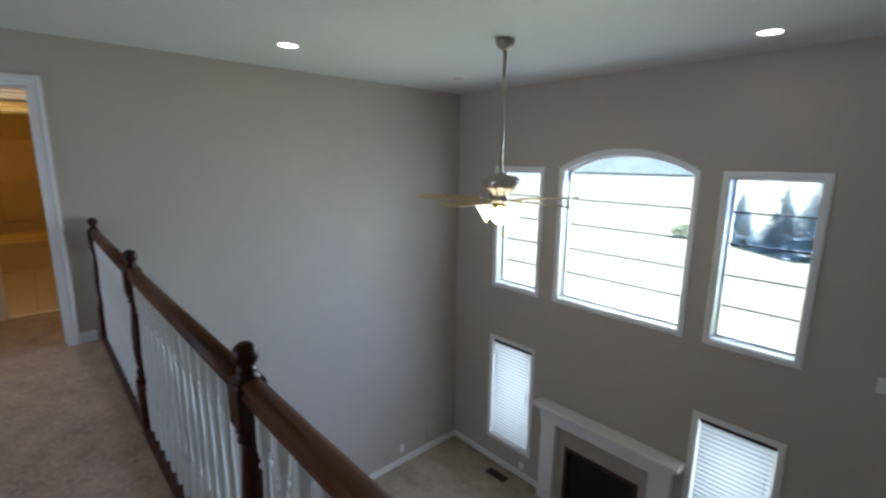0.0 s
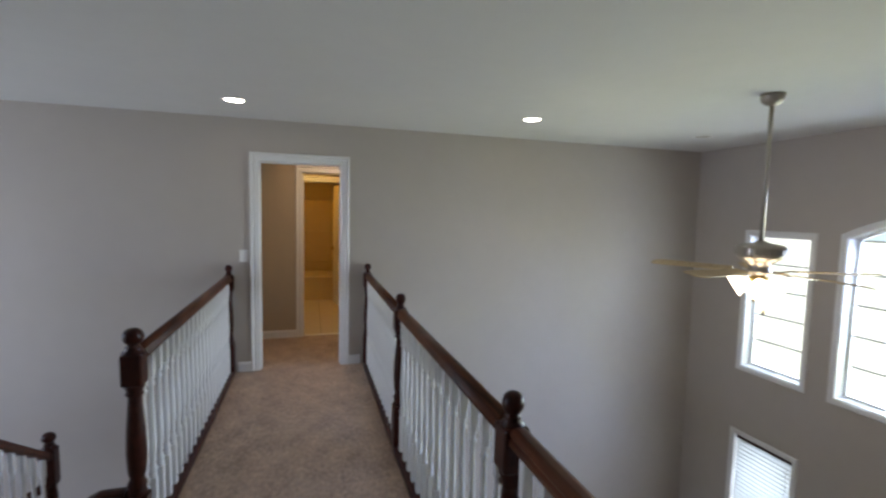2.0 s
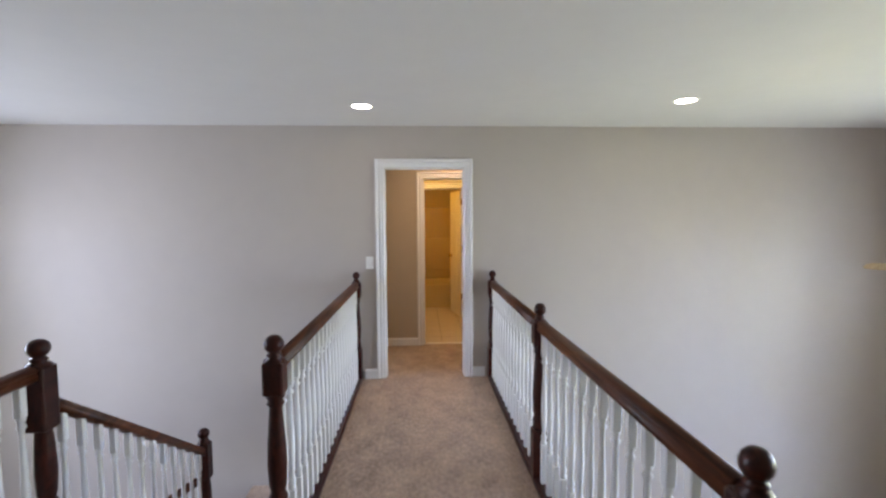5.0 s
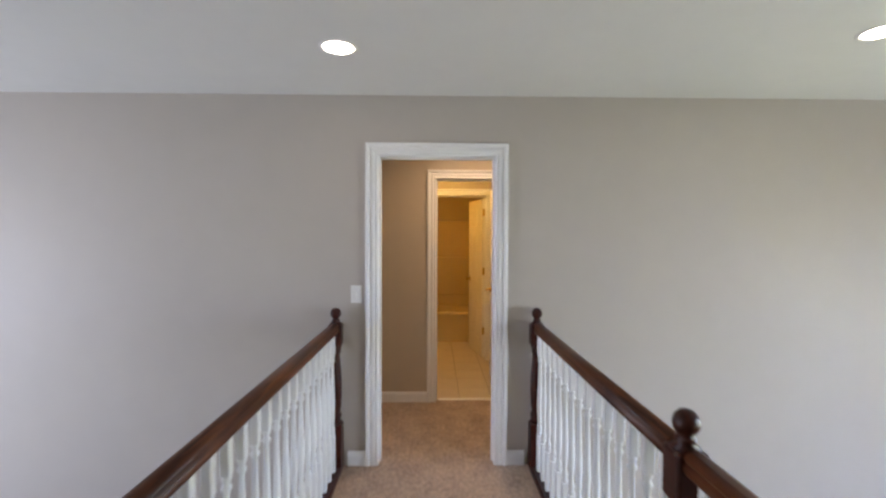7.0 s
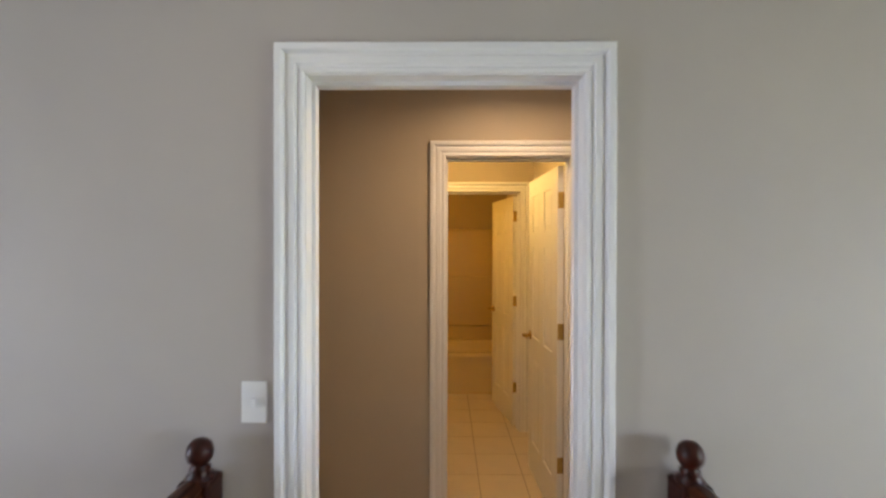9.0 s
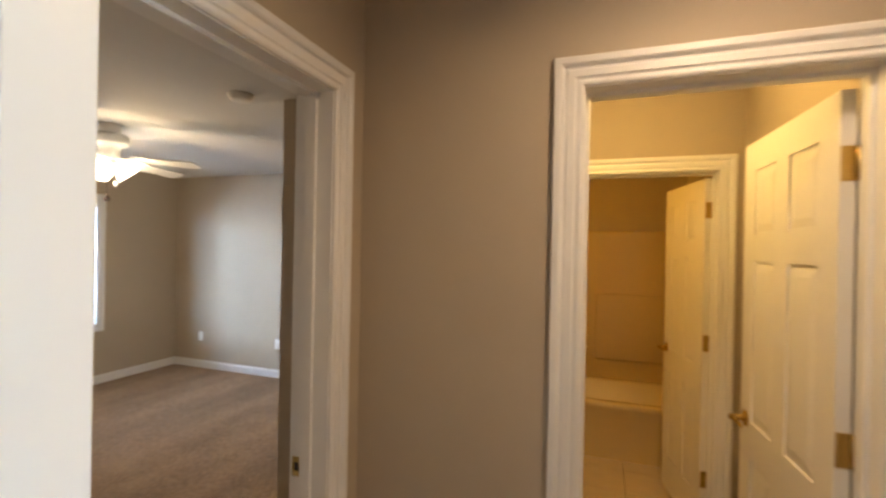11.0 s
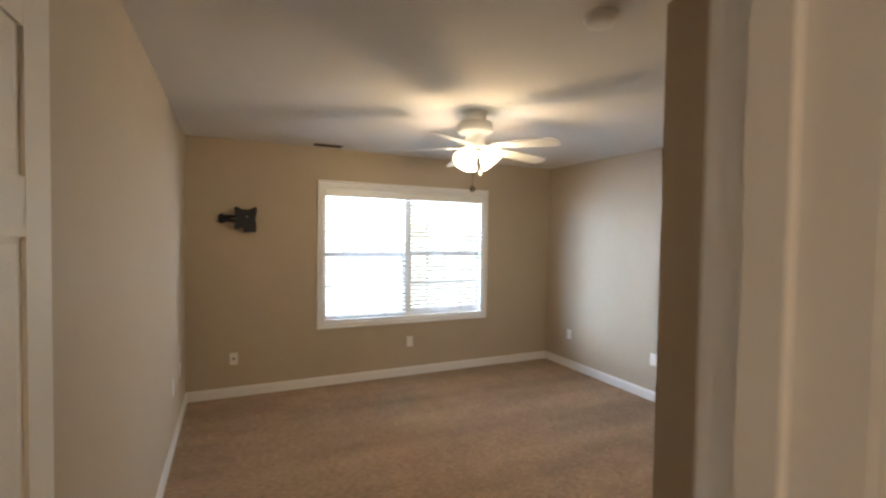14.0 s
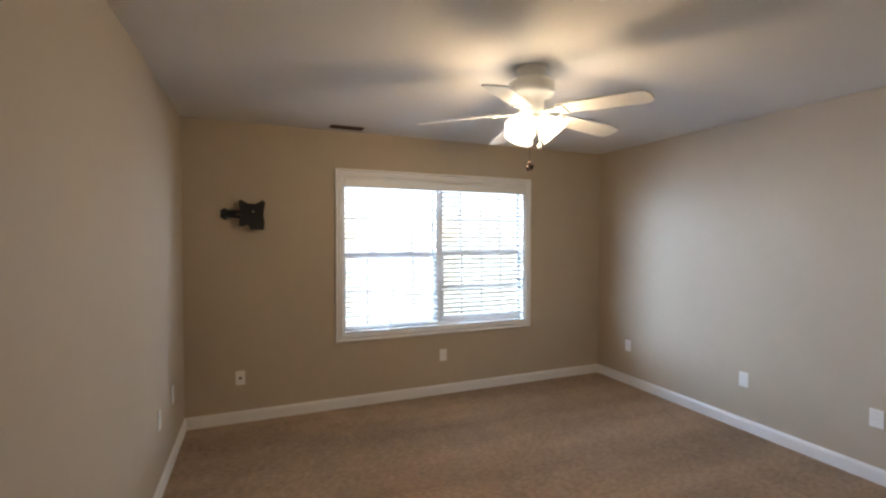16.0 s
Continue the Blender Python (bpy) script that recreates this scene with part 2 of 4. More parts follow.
# ---- mesh tools ----
def box(bm, x0, x1, y0, y1, z0, z1):
    r = bmesh.ops.create_cube(bm, size=1)
    bmesh.ops.scale(bm, vec=(x1 - x0, y1 - y0, z1 - z0), verts=r["verts"])
    bmesh.ops.translate(bm, vec=((x0 + x1) / 2, (y0 + y1) / 2, (z0 + z1) / 2), verts=r["verts"])
    return r["verts"]


def rbox(bm, x0, x1, y0, y1, z0, z1, r=0.004, seg=2):
    """A box with rounded edges."""
    part_bm = bmesh.new()
    box(part_bm, x0, x1, y0, y1, z0, z1)
    bmesh.ops.bevel(part_bm, geom=part_bm.edges[:], offset=r, segments=seg, affect="EDGES", profile=0.5)
    merge(bm, part_bm)


def merge(bm, other):
    me = bpy.data.meshes.new("tmp")
    other.to_mesh(me)
    other.free()
    bm.from_mesh(me)
    bpy.data.meshes.remove(me)


def lathe(bm, profile, seg=20, m=None, caps=True):
    """Turns (radius, height) pairs about z."""
    rings = []
    for r, z in profile:
        rings.append([bm.verts.new((r * math.cos(2 * math.pi * k / seg), r * math.sin(2 * math.pi * k / seg), z)) for k in range(seg)])
    for a, b in zip(rings, rings[1:]):
        for k in range(seg):
            f = bm.faces.new((a[k], a[(k + 1) % seg], b[(k + 1) % seg], b[k]))
            f.smooth = True
    if caps:
        bm.faces.new(rings[0][::-1]), bm.faces.new(rings[-1])
    if m is not None:
        bmesh.ops.transform(bm, matrix=m, verts=[v for ring in rings for v in ring])


def tube(bm, a, b, r, seg=10):
    a, b = Vector(a), Vector(b)
    m = Matrix.Translation(a) @ (b - a).to_track_quat("Z", "Y").to_matrix().to_4x4()
    lathe(bm, [(r, 0), (r, (b - a).length)], seg, m)


def sweep(bm, points, outs, normal, section, closed=False):
    """Runs a moulding section (u outwards, v off the wall) along points, with mitred corners."""
    rows = []
    n = Vector(normal)
    for p, o in zip(points, outs):
        rows.append([bm.verts.new(Vector(p) + u * Vector(o) + v * n) for u, v in section])
    pairs = list(zip(rows, rows[1:])) + ([(rows[-1], rows[0])] if closed else [])
    k = len(section)
    for a, b in pairs:
        for i in range(k):
            bm.faces.new((a[i], a[(i + 1) % k], b[(i + 1) % k], b[i]))
    if not closed:
        bm.faces.new(rows[0]), bm.faces.new(rows[-1][::-1])
    bmesh.ops.recalc_face_normals(bm, faces=bm.faces[:])


def prism(bm, ring, normal, depth):
    """Extrudes a flat ring of points along a normal."""
    n = Vector(normal) * depth
    a = [bm.verts.new(p) for p in ring]
    b = [bm.verts.new(Vector(p) + n) for p in ring]
    bm.faces.new(a), bm.faces.new(b[::-1])
    for i in range(len(a)):
        j = (i + 1) % len(a)
        bm.faces.new((a[i], b[i], b[j], a[j]))
    bmesh.ops.recalc_face_normals(bm, faces=bm.faces[:])


def mesh_of(name, bm, mat):
    me = bpy.data.meshes.new(name)
    bm.to_mesh(me)
    bm.free()
    me.materials.append(mat)
    return me


def part(name, bm, mat, parent=None, label="", smooth=False):
    ob = new(name, mesh_of(name, bm, mat))
    if smooth:
        for p in ob.data.polygons:
            p.use_smooth = True
    ob.parent = parent
    if label:
        ob["label"] = label
    return ob


def thing(name, m, label, category, group="", kind=""):
    ob = new(name)
    ob.empty_display_size = 0.1
    ob.matrix_world = m
    return tagged(ob, label, category, group, kind)


def setting(name, bm, mat, label, category=""):
    ob = part(name, bm, mat)
    return tagged(ob, label, category or name.split("_")[0], kind="structure")


CASING = [(0.003, 0), (0.003, 0.010), (0.008, 0.014), (0.014, 0.014), (0.018, 0.010), (0.024, 0.010), (0.028, 0.016), (0.046, 0.016), (0.050, 0.011), (0.056, 0.011), (0.060, 0.020), (0.065, 0.024), (0.080, 0.024), (0.083, 0.021), (0.083, 0)]
WCASE = [(0.002, 0), (0.002, 0.012), (0.010, 0.016), (0.045, 0.016), (0.055, 0.011), (0.055, 0)]
BASE = [(0, 0), (0, 0.014), (0.070, 0.014), (0.080, 0.011), (0.088, 0.006), (0.095, 0.003), (0.095, 0)]


# ---- large structure ----
def wall(name, axis, f0, f1, u0, u1, z0, z1, openings, mat, label):
    """A wall between f0 and f1 on its axis, running u0..u1, with openings (u0, u1, z0, z1) cut right through."""
    bm = bmesh.new()
    us = sorted({u0, u1, *(o[0] for o in openings), *(o[1] for o in openings)})
    zs = sorted({z0, z1, *(o[2] for o in openings), *(o[3] for o in openings)})

    def solid(i, j):
        if not (0 <= i < len(us) - 1 and 0 <= j < len(zs) - 1):
            return False
        mu, mz = (us[i] + us[i + 1]) / 2, (zs[j] + zs[j + 1]) / 2
        return not any(o[0] < mu < o[1] and o[2] < mz < o[3] for o in openings)

    def at(u, f, z):
        return (f, u, z) if axis == "x" else (u, f, z)

    def quad(*pts):
        bm.faces.new([bm.verts.new(p) for p in pts])

    for i in range(len(us) - 1):
        for j in range(len(zs) - 1):
            if not solid(i, j):
                continue
            a, b, c, d = us[i], us[i + 1], zs[j], zs[j + 1]
            for f in (f0, f1):
                quad(at(a, f, c), at(b, f, c), at(b, f, d), at(a, f, d))
            for di, u in ((-1, a), (1, b)):
                if not solid(i + di, j):
                    quad(at(u, f0, c), at(u, f1, c), at(u, f1, d), at(u, f0, d))
            for dj, z in ((-1, c), (1, d)):
                if not solid(i, j + dj):
                    quad(at(a, f0, z), at(b, f0, z), at(b, f1, z), at(a, f1, z))
    bmesh.ops.remove_doubles(bm, verts=bm.verts[:], dist=1e-5)
    bmesh.ops.recalc_face_normals(bm, faces=bm.faces[:])
    return setting(name, bm, mat, label, "wall")


HW = 0.383  # half the bridge doorway
DH = 2.04
JT = 0.018  # jamb lining
BATH_Y, HALL_X = 1.15, -0.697
wall("wall_north", "y", 0, 0.115, -4.6, GX, LOW, CEIL, [(-HW - JT, HW + JT, -0.03, DH + JT)], PAINT, "taupe painted wall with a cased doorway")
# tall window wall, with square, arched and low openings
UP = ((-1.41, -0.755), (-3.125, -1.725), (-4.063, -3.412))
LOWW = ((-1.41, -0.745), (-4.063, -3.412))
SILL, HEAD = -0.09, 1.418
WALL_OPEN = [(a, b, SILL, HEAD) for a, b in (UP[0], UP[2])] + [(UP[1][0], UP[1][1], SILL, 1.65)]
WALL_OPEN += [(a, b, -2.37, -0.905) for a, b in LOWW]
WALL_OPEN += [(-2.93, -2.01, LOW, -1.93)]
wall("wall_east", "x", GX, GX + 0.2, -7.2, 0.115, LOW, CEIL, WALL_OPEN, PAINT, "taupe painted two-storey wall with five windows and a fireplace")
bm = bmesh.new()
arch_c, arch_w, arch_spring, arch_top = (UP[1][0] + UP[1][1]) / 2, (UP[1][1] - UP[1][0]) / 2, 1.435, 1.622


def arch_points(half, spring, top, c=arch_c, n=24):
    """Points of a flat segmental arch, from one spring to the other."""
    rise = top - spring
    r = (half * half + rise * rise) / (2 * rise)
    a0 = math.asin(half / r)
    return [(c + r * math.sin(a), spring + rise - r + r * math.cos(a)) for a in (a0 - 2 * a0 * k / n for k in range(n + 1))]


arc = arch_points(arch_w, arch_spring, arch_top)
for (ya, za), (yb, zb) in zip(arc, arc[1:]):
    prism(bm, [(GX, ya, za), (GX, yb, zb), (GX, yb, 1.65), (GX, ya, 1.65)], (1, 0, 0), 0.2)
setting("wall_arch_infill", bm, PAINT, "taupe painted wall above the arched window", "wall")
wall("wall_south", "y", -7.2, -7.05, -4.6, GX, LOW, CEIL, [], PAINT, "taupe painted plain wall behind the landing")
wall("wall_west", "x", -4.75, -4.6, -7.2, 0.115, LOW, CEIL, [(-2.5, -1.0, -1.0, 1.8)], PAINT, "taupe painted stair hall wall with a window opening")
bm = bmesh.new()
box(bm, -4.75, GX + 0.2, -7.2, 0.115, CEIL, CEIL + 0.15)
setting("ceiling", bm, CEILING, "flat white painted ceiling of the two-storey room")
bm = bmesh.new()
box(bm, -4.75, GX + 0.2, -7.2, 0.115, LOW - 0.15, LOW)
setting("floor_lower", bm, CARPET_LOW_DIM, "olive-beige carpeted floor of the great room, weaker light put into its colour", "floor")
# bridge and landing: carpet on a boxed-in deck
bm = bmesh.new()
box(bm, -0.625, 0.625, -2.42, 0.115, -0.02, 0)
box(bm, -1.60, 0.645, -7.05, -2.42, -0.02, 0)
setting("floor_bridge", bm, CARPET, "beige cut-pile carpet on the bridge and landing", "floor")
bm = bmesh.new()
box(bm, -0.70, 0.70, -2.42, 0, -0.32, -0.02)
box(bm, -1.67, 0.74, -7.05, -2.42, -0.32, -0.02)
setting("bridge_deck", bm, PAINT, "taupe painted box under the bridge floor", "floor")
# hall, bathroom and bedroom shells
BED_W, BED_S, BED_N = -5.235, 0.185, 4.262
BO0, BO1 = 0.205, 0.972  # bedroom doorway
wall("wall_hall_west", "x", HALL_X - 0.12, HALL_X, 0.115, 4.57, 0, 2.44, [(BO0 - JT, BO1 + JT, 0, DH + JT)], PAINT_BED, "tan painted hall wall with the bedroom doorway")
BX0, BX1 = 0.0, 0.662  # bathroom doorway
wall("wall_hall_north", "y", BATH_Y, BATH_Y + 0.12, HALL_X, 1.25, 0, 2.44, [(BX0 - JT, BX1 + JT, 0, DH + JT)], PAINT_BED, "tan painted hall wall with the bathroom doorway")
wall("wall_hall_east", "x", 1.13, 1.25, 0.115, BATH_Y, 0, 2.44, [], PAINT_BED, "tan painted hall end wall")
IY, BATH_X = 2.555, 0.735
IX0, IX1 = -0.085, 0.617
wall("wall_bath_east", "x", BATH_X, 0.97, BATH_Y + 0.12, 4.395, 0, 2.44, [], PAINT_BED, "tan painted bathroom wall")
wall("wall_bath_inner", "y", IY, IY + 0.11, HALL_X, BATH_X, 0, 2.44, [(IX0 - JT, IX1 + JT, 0, 2.02 + JT)], PAINT_BED, "tan painted partition with a narrow doorway")
wall("wall_bath_north", "y", 4.275, 4.395, HALL_X, BATH_X, 0, 2.44, [], PAINT_BED, "tan painted wall above the tub")
wall("wall_bed_south", "y", 0.12, BED_S, BED_W - 0.15, HALL_X - 0.12, 0, 2.44, [], PAINT_BED, "tan painted bedroom wall")
WIN = (1.416, 3.286, 0.651, 2.051)
wall("wall_bed_west", "x", BED_W - 0.2, BED_W, BED_S, BED_N + 0.12, 0, 2.44, [WIN], PAINT_BED, "tan painted bedroom wall with a double window")
wall("wall_bed_north", "y", BED_N, BED_N + 0.12, BED_W, HALL_X - 0.12, 0, 2.44, [], PAINT_BED, "tan painted bedroom wall")
CLX, CLY = -1.726, 2.02
wall("wall_closet_south", "y", CLY, CLY + 0.11, CLX, HALL_X - 0.12, 0, 2.44, [], PAINT_BED, "tan painted closet wall")
wall("wall_closet_west", "x", CLX, CLX + 0.11, CLY + 0.11, BED_N, 0, 2.44, [], PAINT_BED, "tan painted closet side wall")
bm = bmesh.new()
box(bm, HALL_X - 0.12, 1.25, 0.115, 4.57, 2.44, 2.56)
box(bm, BED_W - 0.2, HALL_X - 0.12, 0.12, 4.57, 2.44, 2.56)
setting("ceiling_upper_rooms", bm, CEILING, "textured white ceiling of hall, bathroom and bedroom", "ceiling")
bm = bmesh.new()
box(bm, HALL_X - 0.06, 1.25, 0.115, BATH_Y + 0.05, -0.02, 0)
setting("floor_hall", bm, CARPET, "beige cut-pile carpet of the upper hall", "floor")
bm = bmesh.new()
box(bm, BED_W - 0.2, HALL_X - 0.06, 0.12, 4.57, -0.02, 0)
setting("floor_bedroom", bm, CARPET_BED_LIT, "cut-pile carpet with vacuum marks, bedroom light put into its tan", "floor")


# ---- trim ----
def base_run(name, segs, z=0.0, mat=TRIM):
    """Baseboards: each run is (x0, y0, x1, y1) with the room on its left side."""
    for x0, y0, x1, y1 in segs:
        bm = bmesh.new()
        d = Vector((x1 - x0, y1 - y0, 0)).normalized()
        out = Vector((-d.y, d.x, 0))
        sweep(bm, [(x0, y0, z), (x1, y1, z)], [(0, 0, 1)] * 2, out, BASE)
        setting(name, bm, mat, "white painted baseboard with a moulded top", "baseboard")


base_run("baseboard", [(GX, 0, 0.70, 0), (GX, -2.0 + 0.33, GX, 0), (GX, -7.05, GX, -3.27)], LOW)
base_run("baseboard", [(0.585, 0, HW + 0.083, 0), (-HW - 0.083, 0, -0.585, 0)])
base_run("baseboard", [(BX0 - 0.083, BATH_Y, HALL_X, BATH_Y), (1.13, BATH_Y, BX1 + 0.083, BATH_Y), (1.13, 0.115, 1.13, BATH_Y)])
XB = HALL_X - 0.12
base_run("baseboard", [(BED_W, BED_N, BED_W, BED_S), (BED_W, BED_S, XB - 0.1, BED_S), (CLX, BED_N, BED_W, BED_N), (XB, CLY, CLX, CLY), (CLX, CLY, CLX, BED_N)])


def casing_door(name, m, w, h, depth, label, both=True):
    """A cased doorway: jamb lining and moulded casing on both faces. Local x across, y through the wall, z up."""
    door = tagged(thing(name, m, label, "doorway"), kind="structure")
    bm = bmesh.new()
    for s in (-1, 1):
        x = s * w / 2
        box(bm, min(x, x + s * JT), max(x, x + s * JT), -0.002, depth + 0.002, 0, h)
        box(bm, min(x, x - s * 0.011), max(x, x - s * 0.011), depth * 0.42, depth * 0.42 + 0.035, 0, h - 0.011)
    box(bm, -w / 2 - JT, w / 2 + JT, -0.002, depth + 0.002, h, h + JT)
    box(bm, -w / 2, w / 2, depth * 0.42, depth * 0.42 + 0.035, h - 0.011, h)
    part("jamb", bm, TRIM, door)
    for y, n in ((0, (0, -1, 0)), (depth, (0, 1, 0))) if both else ((0, (0, -1, 0)),):
        bm = bmesh.new()
        hw = w / 2
        sweep(bm, [(-hw, y, 0), (-hw, y, h), (hw, y, h), (hw, y, 0)], [(-1, 0, 0), (-1, 0, 1), (1, 0, 1), (1, 0, 0)], n, CASING)
        part("casing", bm, TRIM, door)
    return door


casing_door("door_1", pose(0, 0, 0), 2 * HW, DH, 0.115, "white moulded casing round the open bridge doorway")
BW2 = (BO1 - BO0) / 2
d2 = casing_door("door_2", pose(HALL_X, (BO0 + BO1) / 2, 0, 0, 0, 90), BO1 - BO0, DH, 0.12, "white moulded casing round the bedroom doorway")
d3 = casing_door("door_3", pose((BX0 + BX1) / 2, BATH_Y, 0), BX1 - BX0, DH, 0.12, "white moulded casing round the bathroom doorway")
d4 = casing_door("door_4", pose((IX0 + IX1) / 2, IY, 0), IX1 - IX0, 2.02, 0.11, "cream-lit white casing round the tub room doorway")
bm = bmesh.new()
box(bm, BW2 - 0.0025, BW2 - 0.0005, 0.085, 0.117, 0.897, 0.955)
strike = part("strike_plate", bm, BRASS, d2, "brass strike plate with a dark latch hole")
bm = bmesh.new()
box(bm, BW2 - 0.0034, BW2 - 0.0026, 0.094, 0.110, 0.914, 0.938)
part("latch_hole", bm, DARK, strike)
bm = bmesh.new()
CROWN = [(0, 0), (0, 0.045), (0.006, 0.045), (0.010, 0.036), (0.022, 0.020), (0.032, 0.008), (0.038, 0.006), (0.040, 0)]
for a, b, n in (((HALL_X, BATH_Y), (1.13, BATH_Y), (0, -1, 0)), ((HALL_X, 0.115), (HALL_X, BATH_Y), (1, 0, 0)), ((HALL_X, 0.115), (1.13, 0.115), (0, 1, 0))):
    sweep(bm, [(*a, 2.44), (*b, 2.44)], [(0, 0, -1)] * 2, n, CROWN)
setting("crown_molding", bm, TRIM, "white crown moulding round the hall ceiling", "molding")


# ---- railings ----
NEWEL = [(0.030, 0.30), (0.042, 0.315), (0.034, 0.33), (0.040, 0.36), (0.028, 0.385), (0.036, 0.41), (0.041, 0.50), (0.038, 0.60), (0.029, 0.72), (0.027, 0.755), (0.038, 0.768), (0.030, 0.782), (0.040, 0.80), (0.034, 0.812)]
BALL = [(0.004, 1.054), (0.018, 1.050), (0.029, 1.039), (0.0350, 1.020), (0.0325, 1.003), (0.024, 0.990), (0.017, 0.984), (0.026, 0.978), (0.027, 0.972), (0.022, 0.967), (0.036, 0.956), (0.039, 0.946)]


def newel_mesh(low=0.0, tall=False):
    bm = bmesh.new()
    rbox(bm, -0.043, 0.043, -0.043, 0.043, low, 0.30, 0.004)
    lathe(bm, NEWEL, 24)
    rbox(bm, -0.043, 0.043, -0.043, 0.043, 0.68 if tall else 0.808, 0.950, 0.010)
    return bm


def newel(x, y, z=0.0, low=0.0, tall=False, big=False, label="dark-stained turned newel post with a ball finial"):
    ob = thing("newel_post", pose(x, y, z), label, "newel post", "newel posts")
    part("post", newel_mesh(low, tall), WOOD, ob)
    bm = bmesh.new()
    lathe(bm, [(u * 1.2, 0.946 + (v - 0.946) * 1.06) for u, v in BALL[::-1]] if big else BALL[::-1], 24)
    part("finial", bm, WOOD, ob)
    return ob


BAL = [(0.0125, 0.26), (0.019, 0.27), (0.012, 0.285), (0.018, 0.30), (0.0105, 0.33), (0.015, 0.40), (0.0165, 0.47), (0.013, 0.58), (0.0095, 0.72), (0.0175, 0.735), (0.010, 0.75), (0.017, 0.765), (0.013, 0.775)]


def baluster_mesh(bottom=0.03, top=0.90):
    bm = bmesh.new()
    rbox(bm, -0.016, 0.016, -0.016, 0.016, bottom, 0.262, 0.003, 1)
    lathe(bm, BAL, 12)
    rbox(bm, -0.016, 0.016, -0.016, 0.016, 0.772, top, 0.003, 1)
    return mesh_of("baluster", bm, BALUSTER)


BALMESH = baluster_mesh()
RAIL = [(-0.020, 0.0), (-0.030, 0.012), (-0.030, 0.028), (-0.024, 0.036), (-0.030, 0.046), (-0.024, 0.058), (-0.010, 0.064), (0.010, 0.064), (0.024, 0.058), (0.030, 0.046), (0.024, 0.036), (0.030, 0.028), (0.030, 0.012), (0.020, 0.0)]


def rail_run(a, b, label, step=0.112, shoe=True, rise=0.0):
    """A balustrade from a to b (posts excluded): handrail, shoe and balusters. rise: how far it drops or climbs."""
    a, b = Vector((*a[:2], a[2] if len(a) > 2 else 0)), Vector((*b[:2], b[2] if len(b) > 2 else 0))
    d = (b - a)
    flat = Vector((d.x, d.y, 0))
    run = flat.length
    yaw = math.degrees(math.atan2(-flat.x, flat.y))
    ob = thing("stair_railing", pose(*a, 0, 0, yaw), label, "railing", "balustrades")
    slope = d.z / run
    bm = bmesh.new()
    rows = []
    for t in (0, run):
        rows.append([bm.verts.new((u, t, 0.895 + v + slope * t)) for u, v in RAIL])
    k = len(RAIL)
    for i in range(k):
        f = bm.faces.new((rows[0][i], rows[0][(i + 1) % k], rows[1][(i + 1) % k], rows[1][i]))
        f.smooth = True
    bm.faces.new(rows[0]), bm.faces.new(rows[1][::-1])
    bmesh.ops.recalc_face_normals(bm, faces=bm.faces[:])
    part("handrail", bm, RAILWOOD, ob)
    if shoe:
        bm = bmesh.new()
        prof = [(-0.045, 0), (-0.045, 0.020), (-0.036, 0.032), (0.036, 0.032), (0.045, 0.020), (0.045, 0)]
        rows = [[bm.verts.new((u, t, v + slope * t)) for u, v in prof] for t in (0, run)]
        for i in range(6):
            bm.faces.new((rows[0][i], rows[0][(i + 1) % 6], rows[1][(i + 1) % 6], rows[1][i]))
        bm.faces.new(rows[0]), bm.faces.new(rows[1][::-1])
        bmesh.ops.recalc_face_normals(bm, faces=bm.faces[:])
        part("shoe_rail", bm, WOOD, ob)
    n = max(1, round(run / step))
    for i in range(n):
        t = (i + 0.5) * run / n
        bal = new("baluster", BALMESH)
        bal.parent = ob
        bal.location = (0, t, slope * t)
    return ob


RX = 0.652
LABEL_RAIL = "cherry-stained handrail on white turned balusters along the bridge"
EAST_POSTS = ((RX, -0.052), (0.657, -1.785), (0.677, -3.457), (0.690, -5.2))
for x, y in EAST_POSTS:
    newel(x, y)
for (xa, ya), (xb, yb) in zip(EAST_POSTS[1:], EAST_POSTS):
    rail_run((xa, ya + 0.043), (xb, yb - 0.043), LABEL_RAIL)
newel(-RX, -0.052)
newel(-RX, -2.45, low=-0.32, big=True, label="dark-stained turned newel post at the stair head")
rail_run((-RX, -2.407), (-RX, -0.095), LABEL_RAIL)
# landing edge and stairs
SX = -1.604
newel(SX, -2.45, low=-0.32, tall=True, big=True, label="dark-stained turned newel post where the stair rail starts down")
rail_run((SX, -5.6), (SX, -2.493), "cherry-stained handrail on white balusters along the landing edge")
newel(SX, -5.643)
newel(SX - 0.045, -1.03, -1.045, low=-0.10, tall=True, big=True, label="dark-stained turned newel post on the stair landing")
rail_run((SX, -2.407, -0.15), (SX - 0.043, -1.073, -1.065), "dark handrail on white balusters descending with the stairs")

# short lower handrail springing from the stair-head newel
ob = thing("stair_handrail", pose(0, 0, 0), "dark-stained handrail with an easing, fixed to the stair-head newel", "handrail")
bm = bmesh.new()
rows = []
for x, z in ((-0.695, 0.275), (-0.80, 0.275), (-0.84, 0.255), (-1.42, -0.21)):
    rows.append([bm.verts.new((x, -2.45 + u, z + v)) for u, v in RAIL])
k = len(RAIL)
for a, b in zip(rows, rows[1:]):
    for i in range(k):
        bm.faces.new((a[i], a[(i + 1) % k], b[(i + 1) % k], b[i]))
bm.faces.new(rows[0]), bm.faces.new(rows[-1][::-1])
bmesh.ops.recalc_face_normals(bm, faces=bm.faces[:])
part("rail", bm, WOOD, ob)


